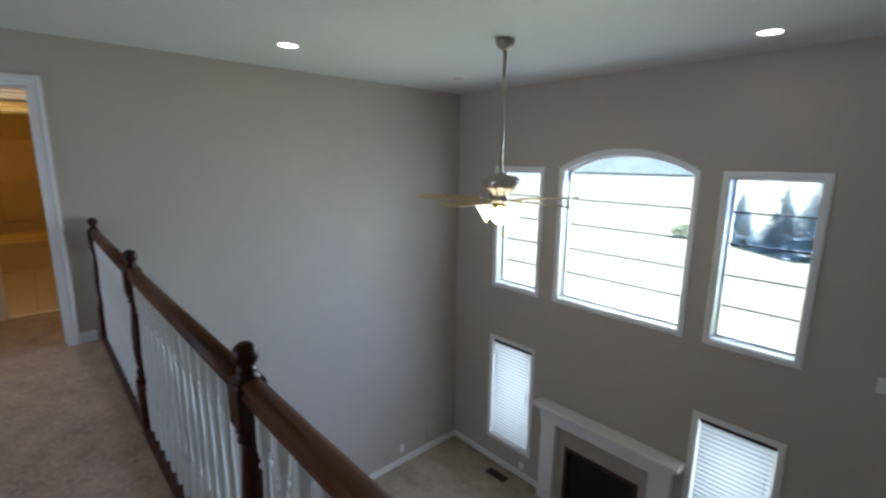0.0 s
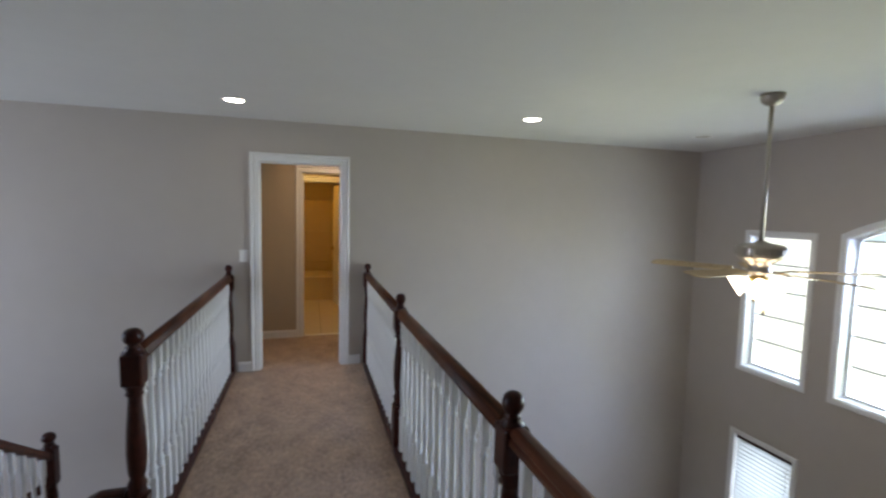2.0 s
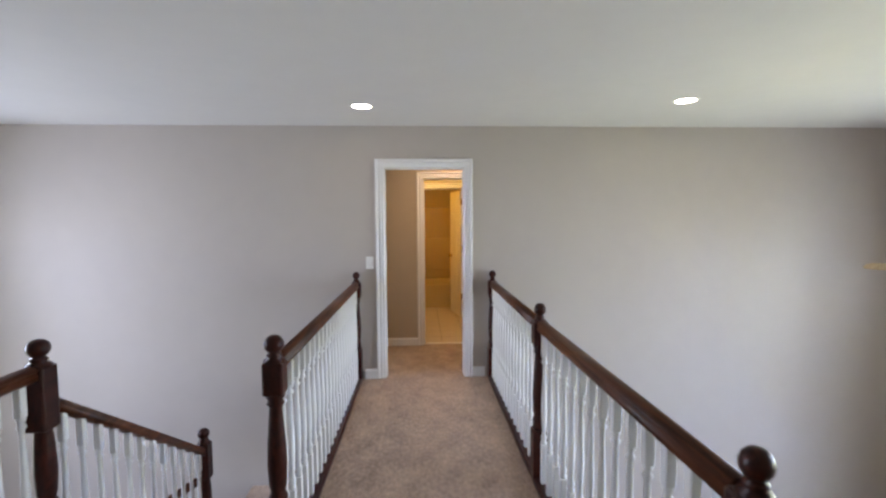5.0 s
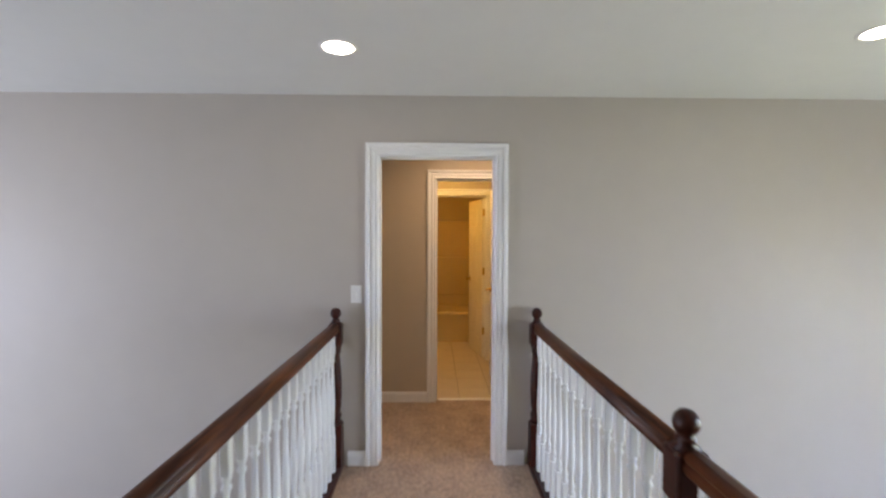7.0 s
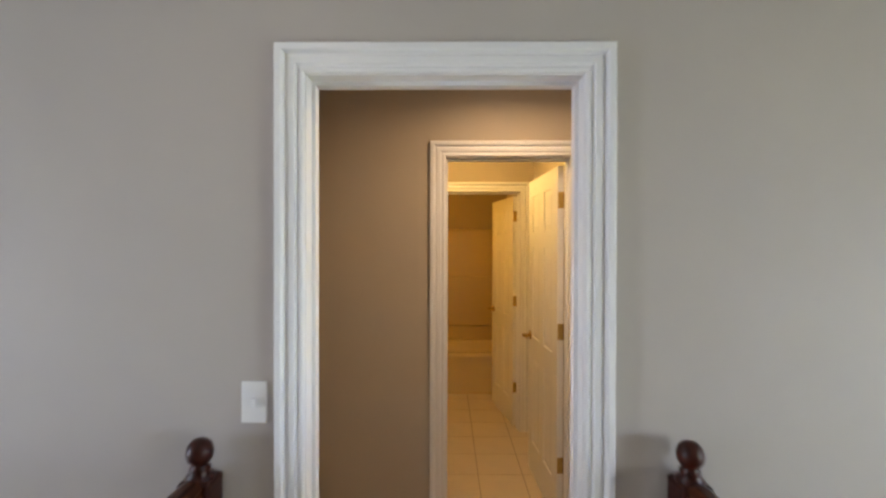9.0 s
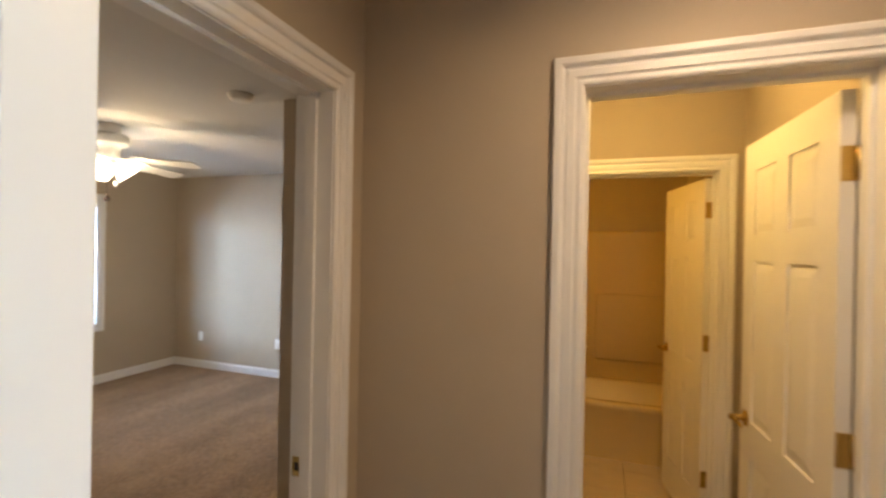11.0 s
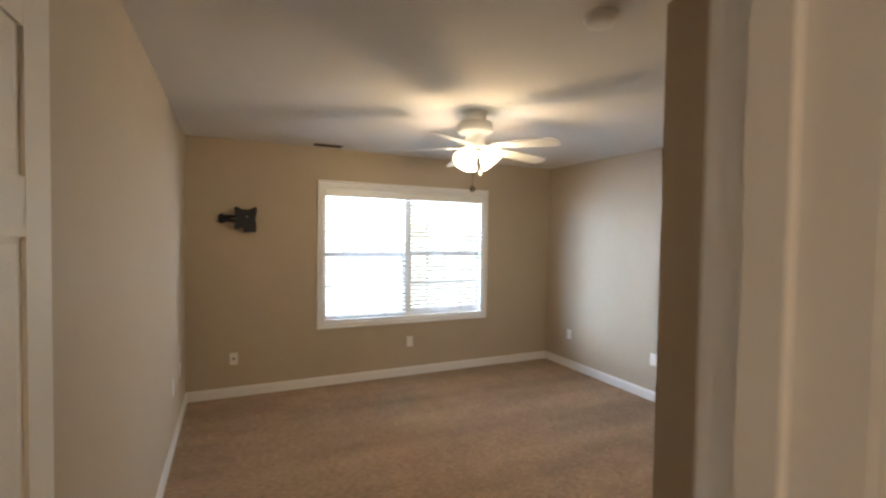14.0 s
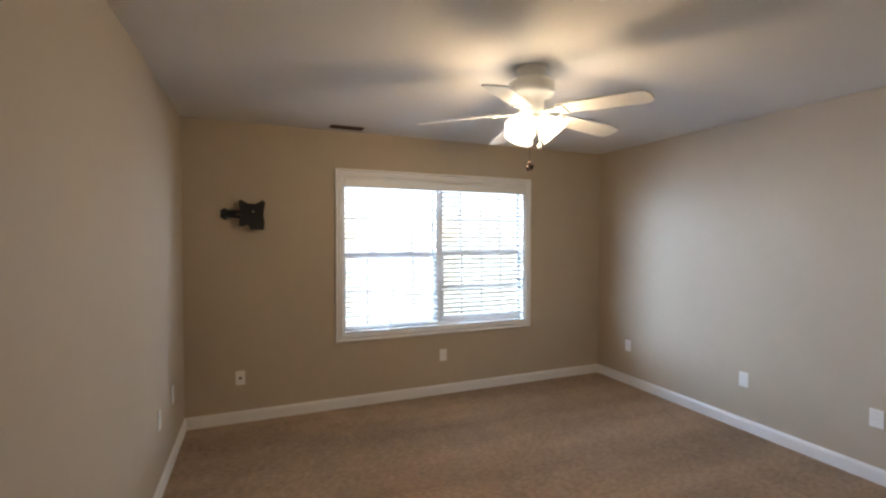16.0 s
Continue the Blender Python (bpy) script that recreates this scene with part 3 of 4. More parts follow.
# ---- windows ----
def tall_window(name, m, w, h, bars, label, arch=0.0, inner=0.16):
    """Fixed window: moulded casing, deep white frame, glass, thin horizontal bars. Local x across, y outwards, origin at the sill's middle."""
    ob = tagged(thing(name, m, label, "window"), kind="structure")
    hw = w / 2
    if arch:
        top = [(x, z) for x, z in arch_points(hw, h, h + arch, 0.0)]
    else:
        top = [(hw, h), (-hw, h)]
    ring = [(-hw, 0), (hw, 0)] + top[: len(top)]
    pts = [(x, 0, z) for x, z in ring]
    outs = []
    k = len(ring)
    for i in range(k):
        p, q, r = Vector(ring[i - 1]), Vector(ring[i]), Vector(ring[(i + 1) % k])
        e1, e2 = (q - p), (r - q)
        if e1.length < 1e-6 or e2.length < 1e-6:
            e1 = e1 if e1.length > 1e-6 else e2
            e2 = e2 if e2.length > 1e-6 else e1
        n1, n2 = Vector((e1.y, -e1.x)).normalized(), Vector((e2.y, -e2.x)).normalized()
        o = (n1 + n2) / (1 + n1.dot(n2))
        outs.append((o.x, 0, o.y))
    bm = bmesh.new()
    sweep(bm, pts, outs, (0, -1, 0), WCASE, True)
    part("casing", bm, TRIM, ob)
    bm = bmesh.new()
    sweep(bm, pts, outs, (0, 1, 0), [(0, -0.001), (-0.006, -0.001), (-0.006, inner), (0, inner)], True)
    part("window_frame", bm, TRIM, ob)
    bm = bmesh.new()
    sweep(bm, pts, outs, (0, 1, 0), [(-0.006, inner - 0.04), (-0.026, inner - 0.04), (-0.026, inner), (-0.006, inner)], True)
    part("sash", bm, TRIM, ob)
    bm = bmesh.new()
    prism(bm, [(x * (hw - 0.022) / hw, inner - 0.022, 0.022 + (z - 0.022) * (1 if z < h * 0.5 else (h + arch - 0.044) / (h + arch - 0.022))) for x, z in ring], (0, 1, 0), 0.004)
    g = part("pane", bm, GLASS, ob)
    g.visible_shadow = False
    for z in bars:
        bm = bmesh.new()
        box(bm, -hw + 0.024, hw - 0.024, inner - 0.034, inner - 0.026, z - 0.0075, z + 0.0075)
        part("grille_bar", bm, BARDARK, ob)
    return ob


BARS = [0.315, 0.608, 0.902, 1.195]
for i, (a, b) in enumerate(((UP[0]), (UP[2]))):
    tall_window("window_%d" % (1 + 2 * i), pose(GX, (a + b) / 2, SILL, 0, 0, -90), b - a, HEAD - SILL, BARS, "tall white-cased window with thin horizontal bars")
tall_window("window_2", pose(GX, arch_c, SILL, 0, 0, -90), 2 * arch_w, arch_spring - SILL, BARS + [1.505], "wide arched white-cased window with thin horizontal bars", arch=arch_top - arch_spring)


def blind(m, w, h, label, head=WHITEPLASTIC, slat=0.025, tilt=62, pitch=0.021, valance=True, gap=0.0):
    """Horizontal blind hanging in an opening: head rail, slats, bottom rail, wand."""
    ob = thing("window_blind", m, label, "blind", "blinds")
    bm = bmesh.new()
    rbox(bm, -w / 2, w / 2, -0.02, 0.02, h - 0.035, h, 0.003, 1)
    part("head_rail", bm, head, ob)
    n = int((h - 0.06) / pitch)
    pitch = (h - 0.075) / (n - 1)
    sm = bmesh.new()
    ys = [-1, -0.6, -0.2, 0.2, 0.6, 1]
    prism(sm, [(-w / 2 + 0.004, y * slat / 2, 0.16 * slat * (1 - y * y) + 0.0006) for y in ys] + [(-w / 2 + 0.004, y * slat / 2, 0.16 * slat * (1 - y * y) - 0.0006) for y in ys[::-1]], (1, 0, 0), w - 0.008)
    me = mesh_of("slat", sm, SLAT)
    for k in range(n):
        s = new("slat", me)
        s.parent = ob
        s.location, s.rotation_euler = (0, 0, 0.03 + k * pitch), (radians(tilt + random.uniform(-2, 2)), 0, 0)
    bm = bmesh.new()
    rbox(bm, -w / 2, w / 2, -0.012, 0.012, 0.0, 0.016, 0.003, 1)
    part("bottom_rail", bm, WHITEPLASTIC, ob)
    bm = bmesh.new()
    for x in (-w * 0.36, w * 0.36):
        tube(bm, (x, -0.014, 0.01), (x, -0.014, h - 0.03), 0.0012, 6)
    part("ladder_cord", bm, WHITEPLASTIC, ob)
    bm = bmesh.new()
    tube(bm, (w * 0.42, -0.024, h * 0.45), (w * 0.42, -0.022, h - 0.03), 0.004, 8)
    part("tilt_wand", bm, WHITEPLASTIC, ob)
    return ob


for i, (a, b) in enumerate(LOWW):
    tall_window("window_%d" % (4 + i), pose(GX, (a + b) / 2, -2.37, 0, 0, -90), b - a, 1.465, [], "low white-cased window behind a closed blind", inner=0.16)
    # head rail coloured dark brown to stand in for the shadowed gap above it
    blind(pose(GX + 0.035, (a + b) / 2, -2.36, 0, 0, -90), b - a - 0.03, 1.44, "white horizontal blind, closed, in the low window", head=BROWNMETAL, slat=0.05, tilt=42, pitch=0.046)


def double_window():
    """Pair of double-hung sashes with grilles in the bedroom."""
    w, h = WIN[1] - WIN[0], WIN[3] - WIN[2]
    ob = tagged(thing("window_6", pose(BED_W, (WIN[0] + WIN[1]) / 2, WIN[2], 0, 0, 90), "white-cased double window with two double-hung sashes", "window"), kind="structure")
    pts = [(-w / 2, 0, 0), (w / 2, 0, 0), (w / 2, 0, h), (-w / 2, 0, h)]
    outs = [(-1, 0, -1), (1, 0, -1), (1, 0, 1), (-1, 0, 1)]
    bm = bmesh.new()
    sweep(bm, pts, outs, (0, -1, 0), [(u * 0.76, v) for u, v in CASING], True)
    part("casing", bm, TRIM, ob)
    bm = bmesh.new()
    sweep(bm, pts, outs, (0, 1, 0), [(0, -0.001), (-0.016, -0.001), (-0.016, 0.15), (0, 0.15)], True)
    box(bm, -0.035, 0.035, 0.05, 0.15, 0.016, h - 0.016)
    part("window_frame", bm, TRIM, ob)
    for s in (-1, 1):
        x0, x1 = sorted((s * 0.035, s * (w / 2 - 0.016)))
        for z0, z1, y in ((0.016, h / 2 + 0.02, 0.07), (h / 2 - 0.02, h - 0.016, 0.105)):
            bm = bmesh.new()
            box(bm, x0, x0 + 0.024, y, y + 0.03, z0, z1), box(bm, x1 - 0.024, x1, y, y + 0.03, z0, z1)
            box(bm, x0 + 0.024, x1 - 0.024, y, y + 0.03, z0, z0 + 0.034), box(bm, x0 + 0.024, x1 - 0.024, y, y + 0.03, z1 - 0.034, z1)
            sash = part("sash", bm, TRIM, ob)
            bm = bmesh.new()
            box(bm, x0 + 0.02, x1 - 0.02, y + 0.013, y + 0.017, z0 + 0.03, z1 - 0.03)
            g = part("pane", bm, GLASS, sash)
            g.visible_shadow = False
            bm = bmesh.new()
            for k in (1, 2, 3):
                xm = x0 + (x1 - x0) * k / 4
                box(bm, xm - 0.009, xm + 0.009, y + 0.008, y + 0.012, z0 + 0.03, z1 - 0.03)
            zm = (z0 + z1) / 2
            box(bm, x0 + 0.03, x1 - 0.03, y + 0.006, y + 0.0079, zm - 0.009, zm + 0.009)
            part("grille", bm, TRIM, sash)
        for fx in (0.3, 0.7):
            bm = bmesh.new()
            xm = x0 + (x1 - x0) * fx
            rbox(bm, xm - 0.025, xm + 0.025, 0.058, 0.072, h / 2 + 0.02, h / 2 + 0.034, 0.003, 1)
            part("sash_lock", bm, NICKEL, ob)
    for s in (-1, 1):
        blind(pose(BED_W - 0.032, (WIN[0] + WIN[1]) / 2 + s * w / 4, WIN[2] + (0.03 if s < 0 else 0.06), 0, 0, 90), w / 2 - 0.03, h - 0.05 - (0 if s < 0 else 0.03), "white two-inch horizontal blind with open slats", slat=0.045, tilt=6 if s < 0 else 20, pitch=0.042)
    bm = bmesh.new()
    rbox(bm, -w / 2 + 0.012, w / 2 - 0.012, -0.010, 0.004, h - 0.095, h - 0.022, 0.004, 1)
    val = thing("blind_valance", pose(BED_W, (WIN[0] + WIN[1]) / 2, WIN[2], 0, 0, 90), "white flat valance across the top of the blinds", "valance")
    part("board", bm, WHITEPLASTIC, val)


double_window()


# ---- doors ----
def panel_door(m, w, h, label, knob_z=0.95, swing=1, th=0.035):
    """Six-panel door: local x from hinge to latch, y across its thickness, z up."""
    ob = thing("panel_door", m, label, "door", "interior doors")
    st, mid = 0.105, 0.10
    rails = [0.0, 0.23, 0.81, 0.95, 1.56, 1.66, h - 0.11, h]
    bm = bmesh.new()
    box(bm, 0.004, w - 0.004, 0.007, th - 0.007, 0.014, h - 0.004)
    for x0, x1 in ((0, st), (w - st, w), (w / 2 - mid / 2, w / 2 + mid / 2)):
        box(bm, x0, x1, 0, th, 0.012, h)
    for z0, z1 in ((0.012, 0.23), (0.81, 0.95), (1.56, 1.66), (h - 0.11, h)):
        for x0, x1 in ((st, w / 2 - mid / 2), (w / 2 + mid / 2, w - st)):
            box(bm, x0, x1, 0.0005, th - 0.0005, z0, z1)
    part("slab", bm, DOORPAINT, ob)
    for z0, z1 in ((0.23, 0.81), (0.95, 1.56), (1.66, h - 0.11)):
        for x0, x1 in ((st, w / 2 - mid / 2), (w / 2 + mid / 2, w - st)):
            bm = bmesh.new()
            for side in (0, 1):
                ya, yb = (0.0068, 0.001) if side == 0 else (th - 0.0068, th - 0.001)
                g, e = 0.012, 0.038
                lo = [bm.verts.new(p) for p in ((x0 + g, ya, z0 + g), (x1 - g, ya, z0 + g), (x1 - g, ya, z1 - g), (x0 + g, ya, z1 - g))]
                hi = [bm.verts.new(p) for p in ((x0 + e, yb, z0 + e), (x1 - e, yb, z0 + e), (x1 - e, yb, z1 - e), (x0 + e, yb, z1 - e))]
                bm.faces.new(hi)
                for i in range(4):
                    bm.faces.new((lo[i], lo[(i + 1) % 4], hi[(i + 1) % 4], hi[i]))
            bmesh.ops.recalc_face_normals(bm, faces=bm.faces[:])
            part("panel", bm, DOORPAINT, ob)
    bm = bmesh.new()
    for s, y in ((-1, 0), (1, th)):
        r = Matrix.Translation((w - 0.06, y, knob_z)) @ Matrix.Rotation(radians(90 if s < 0 else -90), 4, "X")
        lathe(bm, [(0.031, 0), (0.031, 0.004), (0.026, 0.009), (0.012, 0.012), (0.011, 0.045), (0.013, 0.052), (0.009, 0.058)], 18, r)
        yy = y + s * 0.048
        v = [(0.0, 0.010), (-0.05, 0.009), (-0.10, 0.006)]
        for (xa, ra), (xb, rb) in zip(v, v[1:]):
            rb_m = Matrix.Translation((w - 0.06 + xa, yy, knob_z)) @ Matrix.Rotation(radians(-90), 4, "Y")
            lathe(bm, [(ra, 0), (rb, xa - xb)], 12, rb_m)
    part("lever_handle", bm, BRASS, ob, "polished brass lever handle")
    for z in (0.34, 1.09, 1.825):
        bm = bmesh.new()
        tube(bm, (-0.004, -0.004 if swing > 0 else th + 0.004, z - 0.045), (-0.004, -0.004 if swing > 0 else th + 0.004, z + 0.045), 0.0065, 10)
        box(bm, -0.0025, -0.0002, 0.002, th - 0.002, z - 0.045, z + 0.045)
        part("hinge", bm, BRASS, ob)
    return ob


panel_door(pose(BX1 - 0.004, BATH_Y + 0.125, 0, 0, 0, 93), 0.68, 2.015, "white six-panel door standing open, brass lever and hinges")
panel_door(pose(IX1 - 0.004, IY + 0.115, 0, 0, 0, 101), 0.62, 2.0, "cream-lit six-panel door standing open into the tub room")
panel_door(pose(XB - 0.012, BO0 + 0.034, 0, 0, 0, 178.4), 0.79, 2.015, "white six-panel bedroom door folded back against the wall", swing=-1)


# ---- ceiling fans, lights and small fittings ----
def ceiling_fan(m, drop, blades, label, metal, blade_mat, angle0, shade_n, body_r=0.115, length=0.52, low=False, dz=-0.12):
    """Fan hung from the ceiling at the origin: canopy, rod, motor, blade irons, blades, light kit."""
    ob = thing("ceiling_fan", m, label, "ceiling fan")
    bm = bmesh.new()
    if low:
        lathe(bm, [(0.084, 0), (0.084, -0.012), (0.078, -0.016), (0.076, -0.062), (0.060, -0.078)][::-1], 28)
    else:
        lathe(bm, [(0.072, 0), (0.072, -0.02), (0.060, -0.055), (0.030, -0.075), (0.018, -0.082)][::-1], 28)
    part("canopy", bm, metal, ob)
    if not low:
        bm = bmesh.new()
        tube(bm, (0, 0, -0.07), (0, 0, -drop + 0.08), 0.0135, 14)
        part("down_rod", bm, metal, ob)
    bm = bmesh.new()
    z = -drop
    if low:
        profile = [(0.06, z + 0.088), (0.108, z + 0.082), (0.122, z + 0.07), (0.125, z + 0.018), (0.112, z + 0.0), (0.074, z - 0.006), (0.068, z - 0.05), (0.066, z - 0.105), (0.03, z - 0.115)]
    else:
        profile = [(0.02, z + 0.10), (0.045, z + 0.085), (0.11, z + 0.075), (body_r - 0.008, z + 0.062), (body_r, z + 0.05), (body_r, z + 0.0), (body_r - 0.012, z - 0.02), (0.10, z - 0.04), (0.075, z - 0.06), (0.062, z - 0.085), (0.072, z - 0.10), (0.072, z - 0.13), (0.03, z - 0.145)]
    lathe(bm, profile[::-1], 32)
    part("motor_housing", bm, metal, ob)
    if not low:
        for k in range(24):
            bm = bmesh.new()
            rbox(bm, body_r - 0.006, body_r + 0.006, -0.009, 0.009, z + 0.002, z + 0.05, 0.003, 1)
            rib = part("motor_rib", bm, metal, ob)
            rib.matrix_local = Matrix.Rotation(2 * math.pi * k / 24, 4, "Z")
    iron = bmesh.new()
    box(iron, 0.07, 0.19, -0.012, 0.012, -0.004, 0.004)
    box(iron, 0.165, 0.205, -0.045, 0.045, -0.004, 0.004)
    iron_me = mesh_of("blade_iron", iron, metal if not low else WHITEPLASTIC)
    bl = bmesh.new()
    outline = [(0.17, -0.052), (0.30, -0.060), (length + 0.08, -0.068), (length + 0.125, -0.060), (length + 0.14, -0.03), (length + 0.14, 0.03), (length + 0.125, 0.060), (length + 0.08, 0.068), (0.30, 0.060), (0.17, 0.052)]
    prism(bl, [(x, y, 0.004) for x, y in outline], (0, 0, 1), 0.006)
    blade_me = mesh_of("blade", bl, blade_mat)
    for k in range(blades):
        a = radians(angle0 + 360 * k / blades)
        for nm, me in (("blade_iron", iron_me), ("blade", blade_me)):
            o = new(nm, me)
            o.parent = ob
            o.matrix_local = Matrix.Translation((0, 0, z + dz)) @ Matrix.Rotation(a, 4, "Z") @ Matrix.Rotation(radians(4.0 if low else 0.0), 4, "Y") @ Matrix.Rotation(radians(-11), 4, "X")
    bm = bmesh.new()
    z += 0.045 if low else 0.0
    lathe(bm, [(0.03, z - 0.14), (0.062, z - 0.155), (0.066, z - 0.18), (0.045, z - 0.20), (0.015, z - 0.21)][::-1], 24)
    part("light_fitter", bm, BRASS if not low else WHITEPLASTIC, ob)
    for k in range(shade_n):
        a = 2 * math.pi * (k + 0.5) / shade_n
        bm = bmesh.new()
        m2 = Matrix.Translation((0.055 * math.cos(a), 0.055 * math.sin(a), z - (0.16 if low else 0.175))) @ Matrix.Rotation(a, 4, "Z") @ Matrix.Rotation(radians(140 if low else 122), 4, "Y") @ Matrix.Scale(0.94 if low else 0.86, 4)
        lathe(bm, [(0.026, 0.0), (0.036, 0.02), (0.058, 0.05), (0.072, 0.085), (0.090, 0.125), (0.087, 0.125), (0.068, 0.085), (0.02, 0.03)], 20, m2)
        s = part("glass_shade", bm, LAMPGLASS, ob, "lit frosted glass shade")
        s.visible_shadow = False
    for x, y, l, end_mat in ((0.03, -0.03, 0.235 if low else 0.21, BROWNMETAL if low else CORD), (0.02, 0.04, 0.135, CORD if not low else WHITEPLASTIC)):
        bm = bmesh.new()
        tube(bm, (x, y, z - 0.17), (x, y, z - 0.17 - l), 0.0018, 6)
        lathe(bm, [(0.002, 0.0), (0.011, -0.006), (0.013, -0.018), (0.008, -0.03), (0.002, -0.034)][::-1], 12, Matrix.Translation((x, y, z - 0.17 - l)))
        chain = part("pull_chain", bm, end_mat, ob)
        if low and l > 0.2:
            bm = bmesh.new()
            for q in (-1, 1):
                prism(bm, [(x + q * u, y + 0.3 * q * u, z - 0.205 - l + v) for u, v in ((0.003, 0.0), (0.024, 0.014), (0.028, 0.004), (0.018, -0.008), (0.016, -0.018), (0.004, -0.014))], (0, 1, 0), 0.003)
            part("butterfly_pendant", bm, BROWNMETAL, chain, "bronze butterfly-shaped pendant")
    return ob


ceiling_fan(pose(3.07, -2.31, CEIL), 1.085, 5, "brass and nickel ceiling fan with maple blades on a long rod", NICKEL, BLADE_TAN, 45, 4, body_r=0.15, length=0.58, dz=-0.115)
ceiling_fan(pose(-3.36, 2.125, 2.44), 0.15, 5, "white hugger ceiling fan with lit glass shades and pull chains", WHITEPLASTIC, BLADE_WHITE, 24, 3, low=True, length=0.50, dz=-0.092)


def downlight(x, y, z, lit=True):
    ob = thing("recessed_light", pose(x, y, z), "round white recessed ceiling light, switched on" if lit else "round white recessed ceiling light, switched off", "ceiling light", "recessed lights")
    bm = bmesh.new()
    lathe(bm, [(0.072, -0.0005), (0.072, -0.003), (0.080, -0.006), (0.092, -0.004), (0.095, -0.0005)], 32, caps=False)
    part("trim_ring", bm, TRIM, ob)
    bm = bmesh.new()
    lathe(bm, [(0.002, -0.0035), (0.072, -0.002)], 32, caps=False)
    # unlit lens takes the wall colour, painting in the can's dark inside
    part("lens", bm, LAMPDISC if lit else PAINT, ob)


for x, y in ((-0.486, -0.734), (1.98, -0.965), (4.216, -3.714)):
    downlight(x, y, CEIL)
downlight(0.34, 0.58, 2.44)
downlight(3.97, -0.88, CEIL, False)
ob = thing("smoke_detector", pose(-1.906, 1.872, 2.44), "round white smoke detector on the bedroom ceiling", "smoke detector")
bm = bmesh.new()
lathe(bm, [(0.068, 0), (0.068, -0.012), (0.060, -0.016), (0.060, -0.024), (0.052, -0.036), (0.03, -0.040)][::-1], 28)
part("housing", bm, WHITEPLASTIC, ob)


def plate(m, kind, label):
    """Wall plate; local -y faces the room."""
    ob = thing("wall_switch" if kind == "switch" else "wall_outlet", m, label, "light switch" if kind == "switch" else "outlet", "wall plates")
    bm = bmesh.new()
    rbox(bm, -0.036, 0.036, -0.006, 0, -0.058, 0.058, 0.003)
    part("cover_plate", bm, WHITEPLASTIC, ob)
    if kind == "switch":
        bm = bmesh.new()
        rbox(bm, -0.006, 0.006, -0.014, -0.005, -0.013, 0.013, 0.002, 1)
        part("toggle", bm, WHITEPLASTIC, ob)
    elif kind == "jack":
        bm = bmesh.new()
        tube(bm, (0, -0.005, 0.0), (0, -0.012, 0.0), 0.011, 14)
        part("jack", bm, BLACK, ob, "dark cable jack")
    else:
        for z in (-0.02, 0.02):
            bm = bmesh.new()
            rbox(bm, -0.016, 0.016, -0.0085, -0.005, z - 0.013, z + 0.013, 0.002, 1)
            part("socket", bm, WHITEPLASTIC, ob)
    return ob


plate(pose(-0.527, 0, 1.135), "switch", "white toggle switch plate beside the bridge doorway")
plate(pose(BED_W, 0.586, 0.366, 0, 0, 90), "jack", "white wall plate with a dark cable jack")
plate(pose(BED_W, 2.374, 0.379, 0, 0, 90), "outlet", "white duplex outlet under the bedroom window")
for x in (-4.79, -3.59, -2.764):
    plate(pose(x, BED_N, 0.40), "outlet", "white duplex outlet on the bedroom wall")
for x in (-4.255, -4.71):
    plate(pose(x, BED_S, 0.45, 0, 0, 180), "outlet", "white outlet plate low on the bedroom wall")
plate(pose(3.817, 0, LOW + 0.244), "outlet", "white outlet low on the great room wall")
plate(pose(GX, -1.33, LOW + 0.18, 0, 0, -90), "outlet", "white outlet beside the fireplace")


def grille(name, m, w, h, slats, mat, label, inner=DARK):
    """Louvred vent; local -y faces the room."""
    ob = thing(name, m, label, "vent")
    bm = bmesh.new()
    box(bm, -w / 2 + 0.01, w / 2 - 0.01, -0.002, -0.0005, -h / 2 + 0.01, h / 2 - 0.01)
    part("backing", bm, inner, ob)
    bm = bmesh.new()
    sweep(bm, [(-w / 2, 0, -h / 2), (w / 2, 0, -h / 2), (w / 2, 0, h / 2), (-w / 2, 0, h / 2)], [(1, 0, 1), (-1, 0, 1), (-1, 0, -1), (1, 0, -1)], (0, -1, 0), [(0, 0), (0, 0.004), (0.014, 0.008), (0.018, 0.006), (0.018, 0)], True)
    part("frame", bm, mat, ob)
    for k in range(slats):
        z = -h / 2 + 0.022 + (h - 0.044) * k / max(1, slats - 1)
        bm = bmesh.new()
        box(bm, -w / 2 + 0.018, w / 2 - 0.018, -0.007, -0.0022, z - 0.0025, z + 0.0025)
        part("louvre", bm, mat, ob)
    return ob


grille("return_air_grille", pose(4.42, 0, LOW + 0.30), 0.28, 0.26, 12, PAINT, "wall-coloured louvred return air grille low on the wall", inner=PAINT)
grille("floor_register", pose(4.66, -1.08, LOW, -90, 0, 90), 0.32, 0.13, 6, BROWNMETAL, "brown louvred floor register in the carpet")
grille("ceiling_register", pose(-5.09, 1.43, 2.44, 90, 0, 90), 0.28, 0.11, 5, BROWNMETAL, "dark louvred ceiling register above the bedroom window")


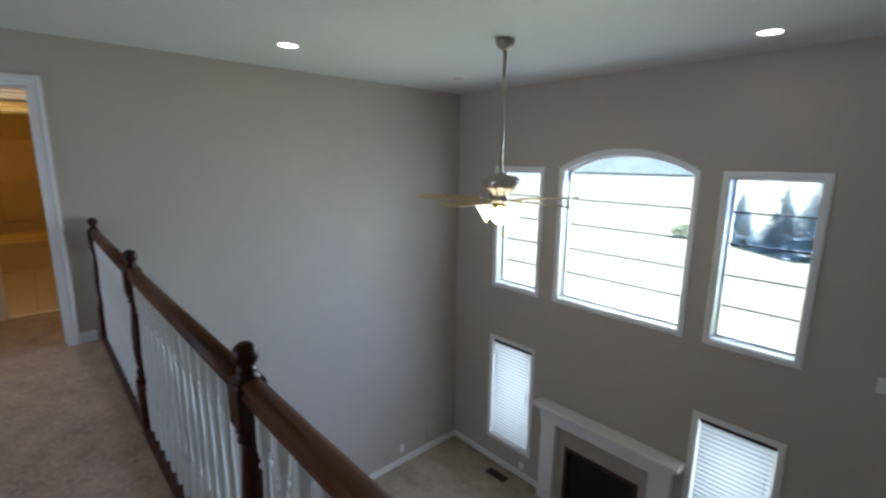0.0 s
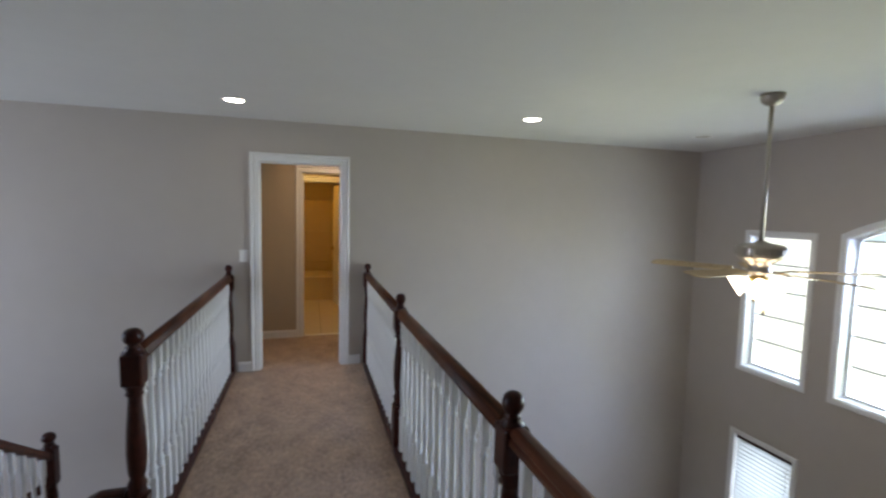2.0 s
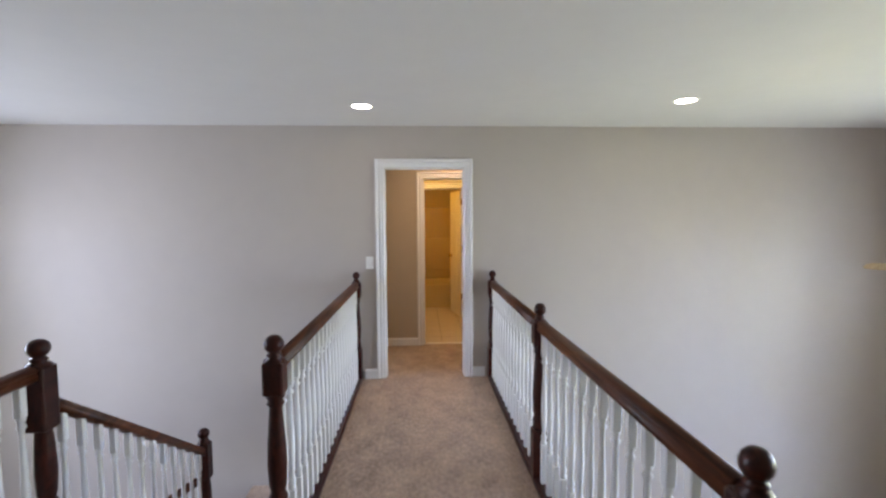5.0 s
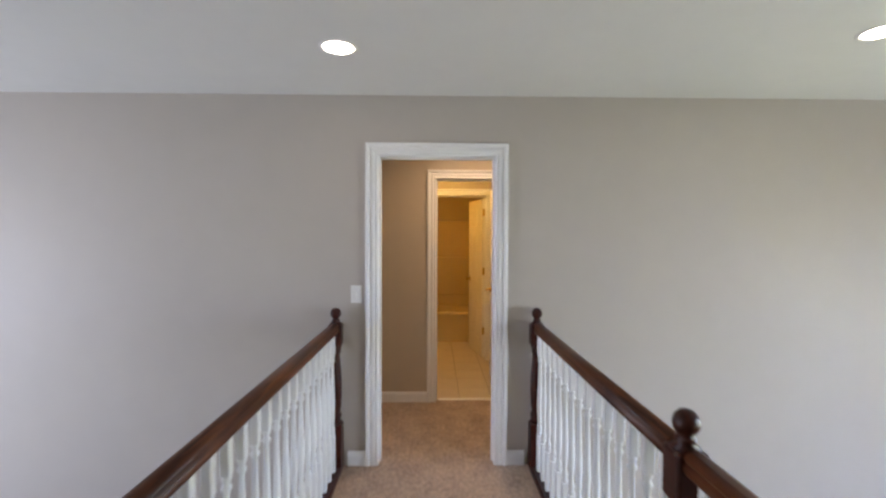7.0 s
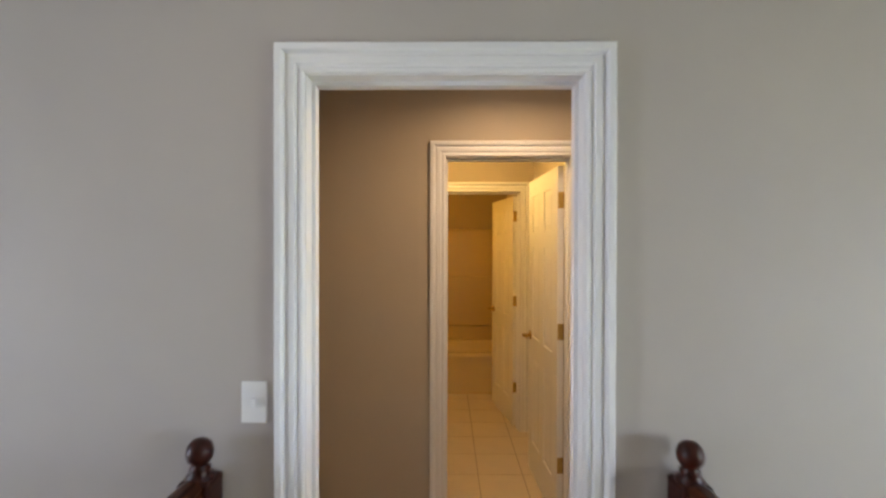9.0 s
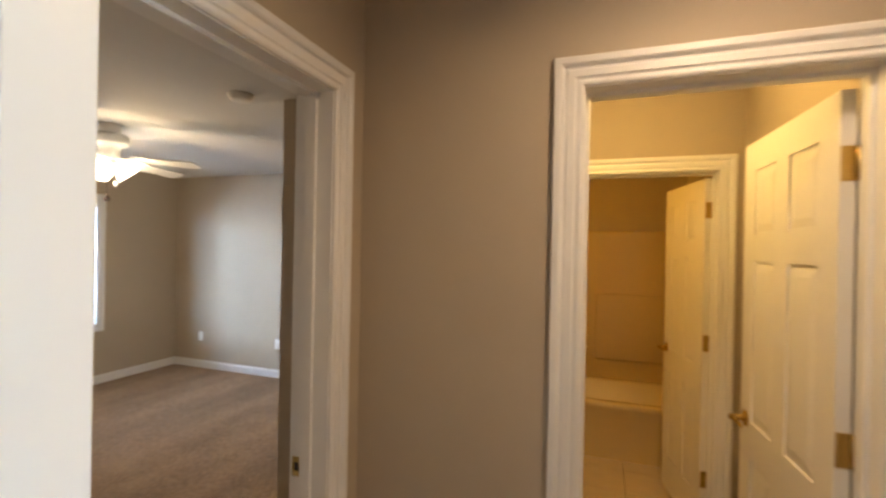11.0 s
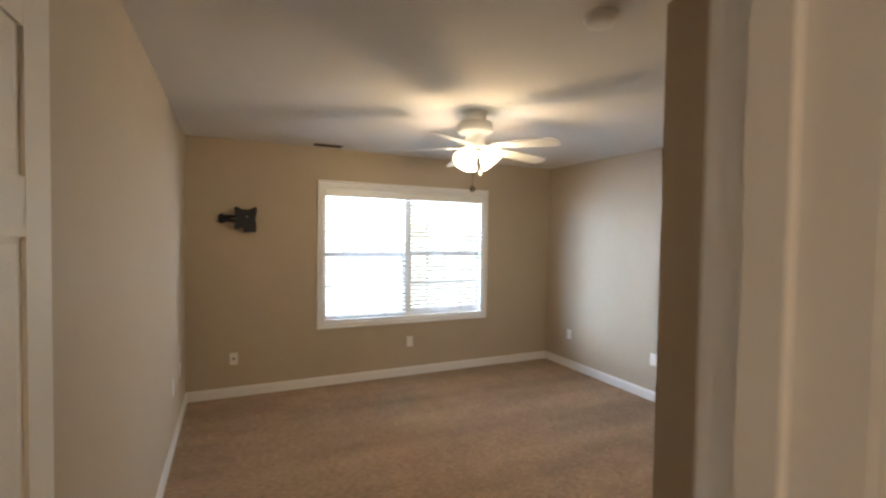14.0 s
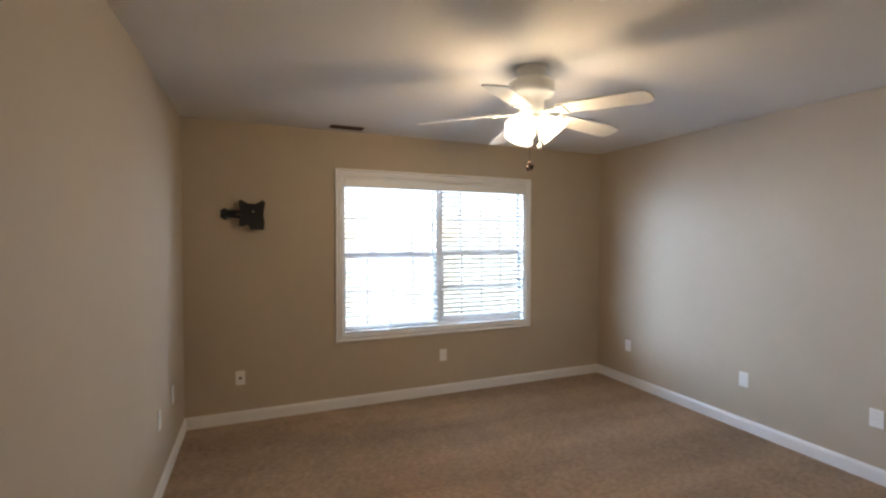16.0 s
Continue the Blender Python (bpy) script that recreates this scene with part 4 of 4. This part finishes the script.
def tv_mount():
    """Black swivel wall mount: wall plate, two arms, tilting screen plate."""
    ob = thing("tv_wall_mount", pose(BED_W, 0.655, 1.697, 0, 0, 90), "black metal swivel screen mount on the bedroom wall", "wall mount")
    bm = bmesh.new()
    rbox(bm, -0.20, -0.09, -0.012, 0, -0.03, 0.035, 0.003, 1)
    part("wall_plate", bm, BLACK, ob)
    for z in (-0.02, 0.02):
        bm = bmesh.new()
        rbox(bm, -0.20, 0.03, -0.05, -0.025, z - 0.012, z + 0.012, 0.004, 1)
        part("arm", bm, BLACK, ob)
    bm = bmesh.new()
    tube(bm, (-0.17, -0.02, -0.045), (-0.17, -0.02, 0.045), 0.014, 12)
    part("pivot", bm, BLACK, ob)
    bm = bmesh.new()
    tube(bm, (0.02, -0.05, -0.06), (0.02, -0.05, 0.06), 0.016, 12)
    part("pivot", bm, BLACK, ob)
    bm = bmesh.new()
    ring = [(-0.07, 0.10), (-0.05, 0.115), (0.0, 0.085), (0.06, 0.085), (0.11, 0.115), (0.13, 0.10), (0.125, 0.06), (0.115, 0.0), (0.125, -0.06), (0.12, -0.125), (0.02, -0.125), (0.0, -0.085), (-0.05, -0.10), (-0.07, -0.09), (-0.055, 0.0)]
    prism(bm, [(x, -0.075, z) for x, z in ring], (0, 1, 0), 0.008)
    part("screen_plate", bm, BLACK, ob)
    bm = bmesh.new()
    tube(bm, (0.04, -0.082, 0.02), (0.04, -0.07, 0.02), 0.008, 12)
    part("bolt", bm, NICKEL, ob)


tv_mount()


# ---- fireplace ----
def fireplace():
    """White mantel surround with stone tile facing and a dark glass firebox."""
    ob = thing("fireplace", pose(GX, -2.47, LOW, 0, 0, -90), "white painted mantel around a dark glass gas fireplace", "fireplace")
    h = -1.44 - LOW
    bm = bmesh.new()
    rbox(bm, -0.88, 0.88, -0.20, 0, h - 0.045, h, 0.006)
    rbox(bm, -0.84, 0.84, -0.165, 0, h - 0.08, h - 0.045, 0.008)
    part("mantel_shelf", bm, TRIM, ob)
    bm = bmesh.new()
    rbox(bm, -0.79, 0.79, -0.13, 0, h - 0.22, h - 0.08, 0.003)
    part("frieze", bm, TRIM, ob)
    for s in (-1, 1):
        bm = bmesh.new()
        x0, x1 = sorted((s * 0.575, s * 0.78))
        rbox(bm, x0, x1, -0.12, 0, 0.14, h - 0.22, 0.003)
        rbox(bm, x0 - 0.01, x1 + 0.01, -0.13, 0, 0, 0.14, 0.004)
        part("leg", bm, TRIM, ob)
    w0, w1, zt = 0.46, 0.575, 0.855
    for x0, x1, z0, z1 in ((-w1, -w0, 0, zt), (w0, w1, 0, zt)):
        for k in range(3):
            bm = bmesh.new()
            za = z0 + (z1 - z0) * k / 3
            rbox(bm, x0 + 0.001, x1 - 0.001, -0.05, 0, za + 0.001, za + (z1 - z0) / 3 - 0.001, 0.002, 1)
            part("tile", bm, FIRETILE, ob)
    for k in range(4):
        bm = bmesh.new()
        xa = -w1 + 2 * w1 * k / 4
        rbox(bm, xa + 0.001, xa + 2 * w1 / 4 - 0.001, -0.05, 0, zt + 0.001, h - 0.221, 0.002, 1)
        part("tile", bm, FIRETILE, ob)
    bm = bmesh.new()
    sweep(bm, [(-0.46, -0.045, 0.02), (0.46, -0.045, 0.02), (0.46, -0.045, zt), (-0.46, -0.045, zt)], [(1, 0, 1), (-1, 0, 1), (-1, 0, -1), (1, 0, -1)], (0, -1, 0), [(0, -0.02), (0, 0.012), (0.05, 0.012), (0.055, -0.02)], True)
    part("firebox_frame", bm, BROWNMETAL, ob)
    bm = bmesh.new()
    box(bm, -0.44, 0.44, -0.035, 0.10, 0.03, zt - 0.02)
    part("firebox_glass", bm, FIREGLASS, ob)
    hearth = thing("hearth", pose(GX, -2.47, LOW, 0, 0, -90), "beige stone tile hearth slab on the floor", "hearth")
    for k in range(5):
        bm = bmesh.new()
        xa = -0.80 + 0.32 * k
        rbox(bm, xa + 0.002, xa + 0.318, -0.56, -0.135, 0, 0.02, 0.002, 1)
        part("tile", bm, FIRETILE, hearth)


fireplace()
ob = thing("alarm_siren", pose(GX, -4.63, -0.09, 0, 0, -90), "small white box-shaped alarm siren on the wall", "alarm")
bm = bmesh.new()
rbox(bm, -0.06, 0.06, -0.045, 0, -0.055, 0.055, 0.006)
part("housing", bm, WHITEPLASTIC, ob)


# ---- bathroom ----
def bathtub():
    """Moulded tub with apron, rolled rim and a three-sided surround."""
    x0, x1, y0, y1 = HALL_X + 0.005, BATH_X - 0.005, 3.51, 4.27
    ob = thing("bathtub", pose((x0 + x1) / 2, (y0 + y1) / 2, 0), "almond fibreglass bathtub with a moulded wall surround", "bathtub")
    hx, hy = (x1 - x0) / 2, (y1 - y0) / 2
    bm = bmesh.new()

    def loop(ax, ay, z, r, n=6):
        out = []
        for sx, sy, a0 in ((1, 1, 0), (-1, 1, 90), (-1, -1, 180), (1, -1, 270)):
            for k in range(n + 1):
                a = radians(a0 + 90 * k / n)
                out.append(bm.verts.new((sx * (ax - r) + r * math.cos(a), sy * (ay - r) + r * math.sin(a), z)))
        return out

    loops = [loop(hx, hy, 0.0, 0.01), loop(hx, hy - 0.012, 0.05, 0.012), loop(hx, hy - 0.012, 0.36, 0.012), loop(hx, hy, 0.385, 0.02), loop(hx, hy, 0.415, 0.02), loop(hx - 0.02, hy - 0.02, 0.43, 0.03), loop(hx - 0.07, hy - 0.07, 0.43, 0.1), loop(hx - 0.09, hy - 0.09, 0.41, 0.12), loop(hx - 0.15, hy - 0.13, 0.15, 0.14), loop(hx - 0.25, hy - 0.2, 0.10, 0.12)]
    k = len(loops[0])
    for a, b in zip(loops, loops[1:]):
        for i in range(k):
            f = bm.faces.new((a[i], a[(i + 1) % k], b[(i + 1) % k], b[i]))
            f.smooth = True
    bm.faces.new(loops[-1])
    bmesh.ops.recalc_face_normals(bm, faces=bm.faces[:])
    part("tub", bm, TUB, ob)
    bm = bmesh.new()
    rbox(bm, -hx, hx, hy - 0.03, hy, 0.42, 1.77, 0.01)
    part("surround_back", bm, TUB, ob)
    for s in (-1, 1):
        bm = bmesh.new()
        rbox(bm, min(s * hx, s * (hx - 0.03)), max(s * hx, s * (hx - 0.03)), -hy, hy - 0.03, 0.42, 1.77, 0.01)
        part("surround_side", bm, TUB, ob)
    bm = bmesh.new()
    rbox(bm, -0.02, hx - 0.09, hy - 0.055, hy - 0.028, 0.60, 1.20, 0.012)
    part("moulded_panel", bm, TUB, ob)
    for z in (0.80, 0.70):
        bm = bmesh.new()
        rbox(bm, -0.40, -0.08, hy - 0.11, hy - 0.028, z - 0.02, z + 0.015, 0.012)
        part("soap_ledge", bm, TUB, ob)


bathtub()
# tiled bathroom floor: tiles laid on a grout bed
bm = bmesh.new()
box(bm, HALL_X, BATH_X, BATH_Y + 0.05, 4.275, -0.02, -0.002)
bath_floor = setting("floor_bath", bm, GROUT, "beige square tile bathroom floor with brown grout", "floor")
tb = bmesh.new()
rbox(tb, 0.003, 0.302, 0.003, 0.302, -0.006, 0.002, 0.002, 1)
tile_me = mesh_of("tile", tb, TILE)
for i in range(5):
    for j in range(8):
        o = new("tile", tile_me)
        o.parent = bath_floor
        o.location = (HALL_X + 0.005 + i * 0.305, BATH_Y + 0.075 + j * 0.305, 0)
bm = bmesh.new()
rbox(bm, BX0 + 0.018, BX1 - 0.018, BATH_Y + 0.03, BATH_Y + 0.08, 0, 0.008, 0.003, 1)
setting("threshold", bm, TRIM, "pale threshold strip under the bathroom door", "threshold")


# ---- stairs ----
def stairs():
    """Carpeted flight from the landing down to a half landing, then away along the far wall."""
    ob = thing("staircase", pose(0, 0, 0), "beige carpeted stairs descending beside the bridge", "stairs")
    rise, going = 1.045 / 6, 0.27
    for k in range(5):
        bm = bmesh.new()
        y = -2.42 + going * k
        box(bm, -1.60, -0.70, y, y + going + 0.02, -rise * (k + 1) - 0.16, -rise * (k + 1))
        part("step", bm, CARPET, ob)
    bm = bmesh.new()
    box(bm, -1.70, -0.70, -1.072, -0.001, -1.045 - 0.2, -1.045)
    part("half_landing", bm, CARPET, ob)
    for k in range(9):
        bm = bmesh.new()
        x = -1.70 - 0.27 * k
        box(bm, x - 0.27, x, -1.0, -0.001, LOW, -1.045 - 0.174 * (k + 1))
        part("step", bm, CARPET, ob)
    bm = bmesh.new()
    prism(bm, [(-1.665, -2.42, -0.32), (-1.665, -2.42, 0.0), (-1.665, -1.10, -1.01), (-1.665, -1.10, -1.31)], (1, 0, 0), 0.035)
    part("stringer", bm, TRIM, ob, "white painted stair stringer")


stairs()
rail_run((-1.70, -1.03, -1.31), (-3.85, -1.03, -2.72), "dark handrail on white balusters of the lower flight")


# ---- outdoors ----
bm = bmesh.new()
bmesh.ops.create_grid(bm, x_segments=60, y_segments=60, size=600)
for v in bm.verts:
    v.co.z = LOW - 0.45 + 0.25 * noise.noise(v.co * 0.01)
setting("ground", bm, LAWN, "bright sunlit lawn round the house", "lawn")


def spruce(x, y, h, seed, needles):
    ob = thing("spruce_tree", pose(x, y, LOW - 0.45), "blue-green spruce tree standing on the lawn", "tree", "spruces")
    rng = random.Random(seed)
    bm = bmesh.new()
    lathe(bm, [(0.06 * h / 4, 0), (0.03 * h / 4, h * 0.5), (0.006, h)], 8)
    part("trunk", bm, BARK, ob)
    bm = bmesh.new()
    for lvl in range(34):
        z = h * (0.05 + 0.93 * lvl / 34)
        r = 0.38 * h * (1 - lvl / 35) ** 0.9
        for k in range(max(10, int(40 - lvl * 0.8))):
            a = rng.uniform(0, 6.283)
            L = r * rng.uniform(0.7, 1.12)
            d = Vector((math.cos(a), math.sin(a), 0))
            sd = Vector((-d.y, d.x, 0))
            for s in range(5):
                f0 = s / 5
                c = d * (L * f0) + Vector((0, 0, z - 0.28 * L * f0 + rng.uniform(-0.03, 0.03)))
                w = 0.20 * L * (1.2 - f0) + 0.05
                for q in (-1, 1):
                    t = c + d * (L * 0.24) + sd * (q * w) + Vector((0, 0, rng.uniform(-0.10, 0.02) * h * 0.1))
                    bm.faces.new([bm.verts.new(p) for p in (c, c + d * (L * 0.28), t)])
    part("crown", bm, needles, ob)


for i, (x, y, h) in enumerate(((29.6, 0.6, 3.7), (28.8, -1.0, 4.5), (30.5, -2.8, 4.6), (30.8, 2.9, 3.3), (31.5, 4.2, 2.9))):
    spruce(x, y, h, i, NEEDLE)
ob = thing("shrub", pose(30.5, 5.9, LOW - 0.45), "small round green shrub on the lawn", "shrub")
rng = random.Random(5)
bm = bmesh.new()
for k in range(500):
    d = Vector((rng.gauss(0, 1), rng.gauss(0, 1), rng.gauss(0, 1))).normalized() * rng.uniform(0.35, 0.62)
    c = Vector((d.x * 1.15, d.y * 1.15, 0.5 + d.z * 0.8))
    if c.z > 0:
        q = [c + Vector([rng.uniform(-0.09, 0.09) for _ in range(3)]) for _ in range(3)]
        bm.faces.new([bm.verts.new(p) for p in q])
part("foliage", bm, LEAF, ob)
bm = bmesh.new()
lathe(bm, [(0.05, 0), (0.03, 0.6)], 8)
part("stem", bm, BARK, ob)
bm = bmesh.new()
ring = [(29.0 + 0.3 * math.sin(k * 1.7) + (1.4 if k > 9 else 0), (-5 + k if k < 10 else 4 - (k - 10) * 1.0), LOW - 0.40) for k in range(20)]
prism(bm, ring, (0, 0, -1), 0.2)
setting("planting_bed", bm, MULCH_SHADE, "grey strip under the spruces, standing for mulch and tree shadow", "ground")
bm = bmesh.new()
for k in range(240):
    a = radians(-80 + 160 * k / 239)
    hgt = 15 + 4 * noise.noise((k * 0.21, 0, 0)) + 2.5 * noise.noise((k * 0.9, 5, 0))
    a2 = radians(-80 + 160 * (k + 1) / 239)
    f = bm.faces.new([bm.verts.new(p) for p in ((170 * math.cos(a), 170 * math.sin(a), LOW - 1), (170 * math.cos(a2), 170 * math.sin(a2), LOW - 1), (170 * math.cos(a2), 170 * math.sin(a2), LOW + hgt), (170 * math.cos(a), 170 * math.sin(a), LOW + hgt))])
setting("backdrop", bm, HAZE, "far tree line beyond the lawn, haze painted in", "trees")
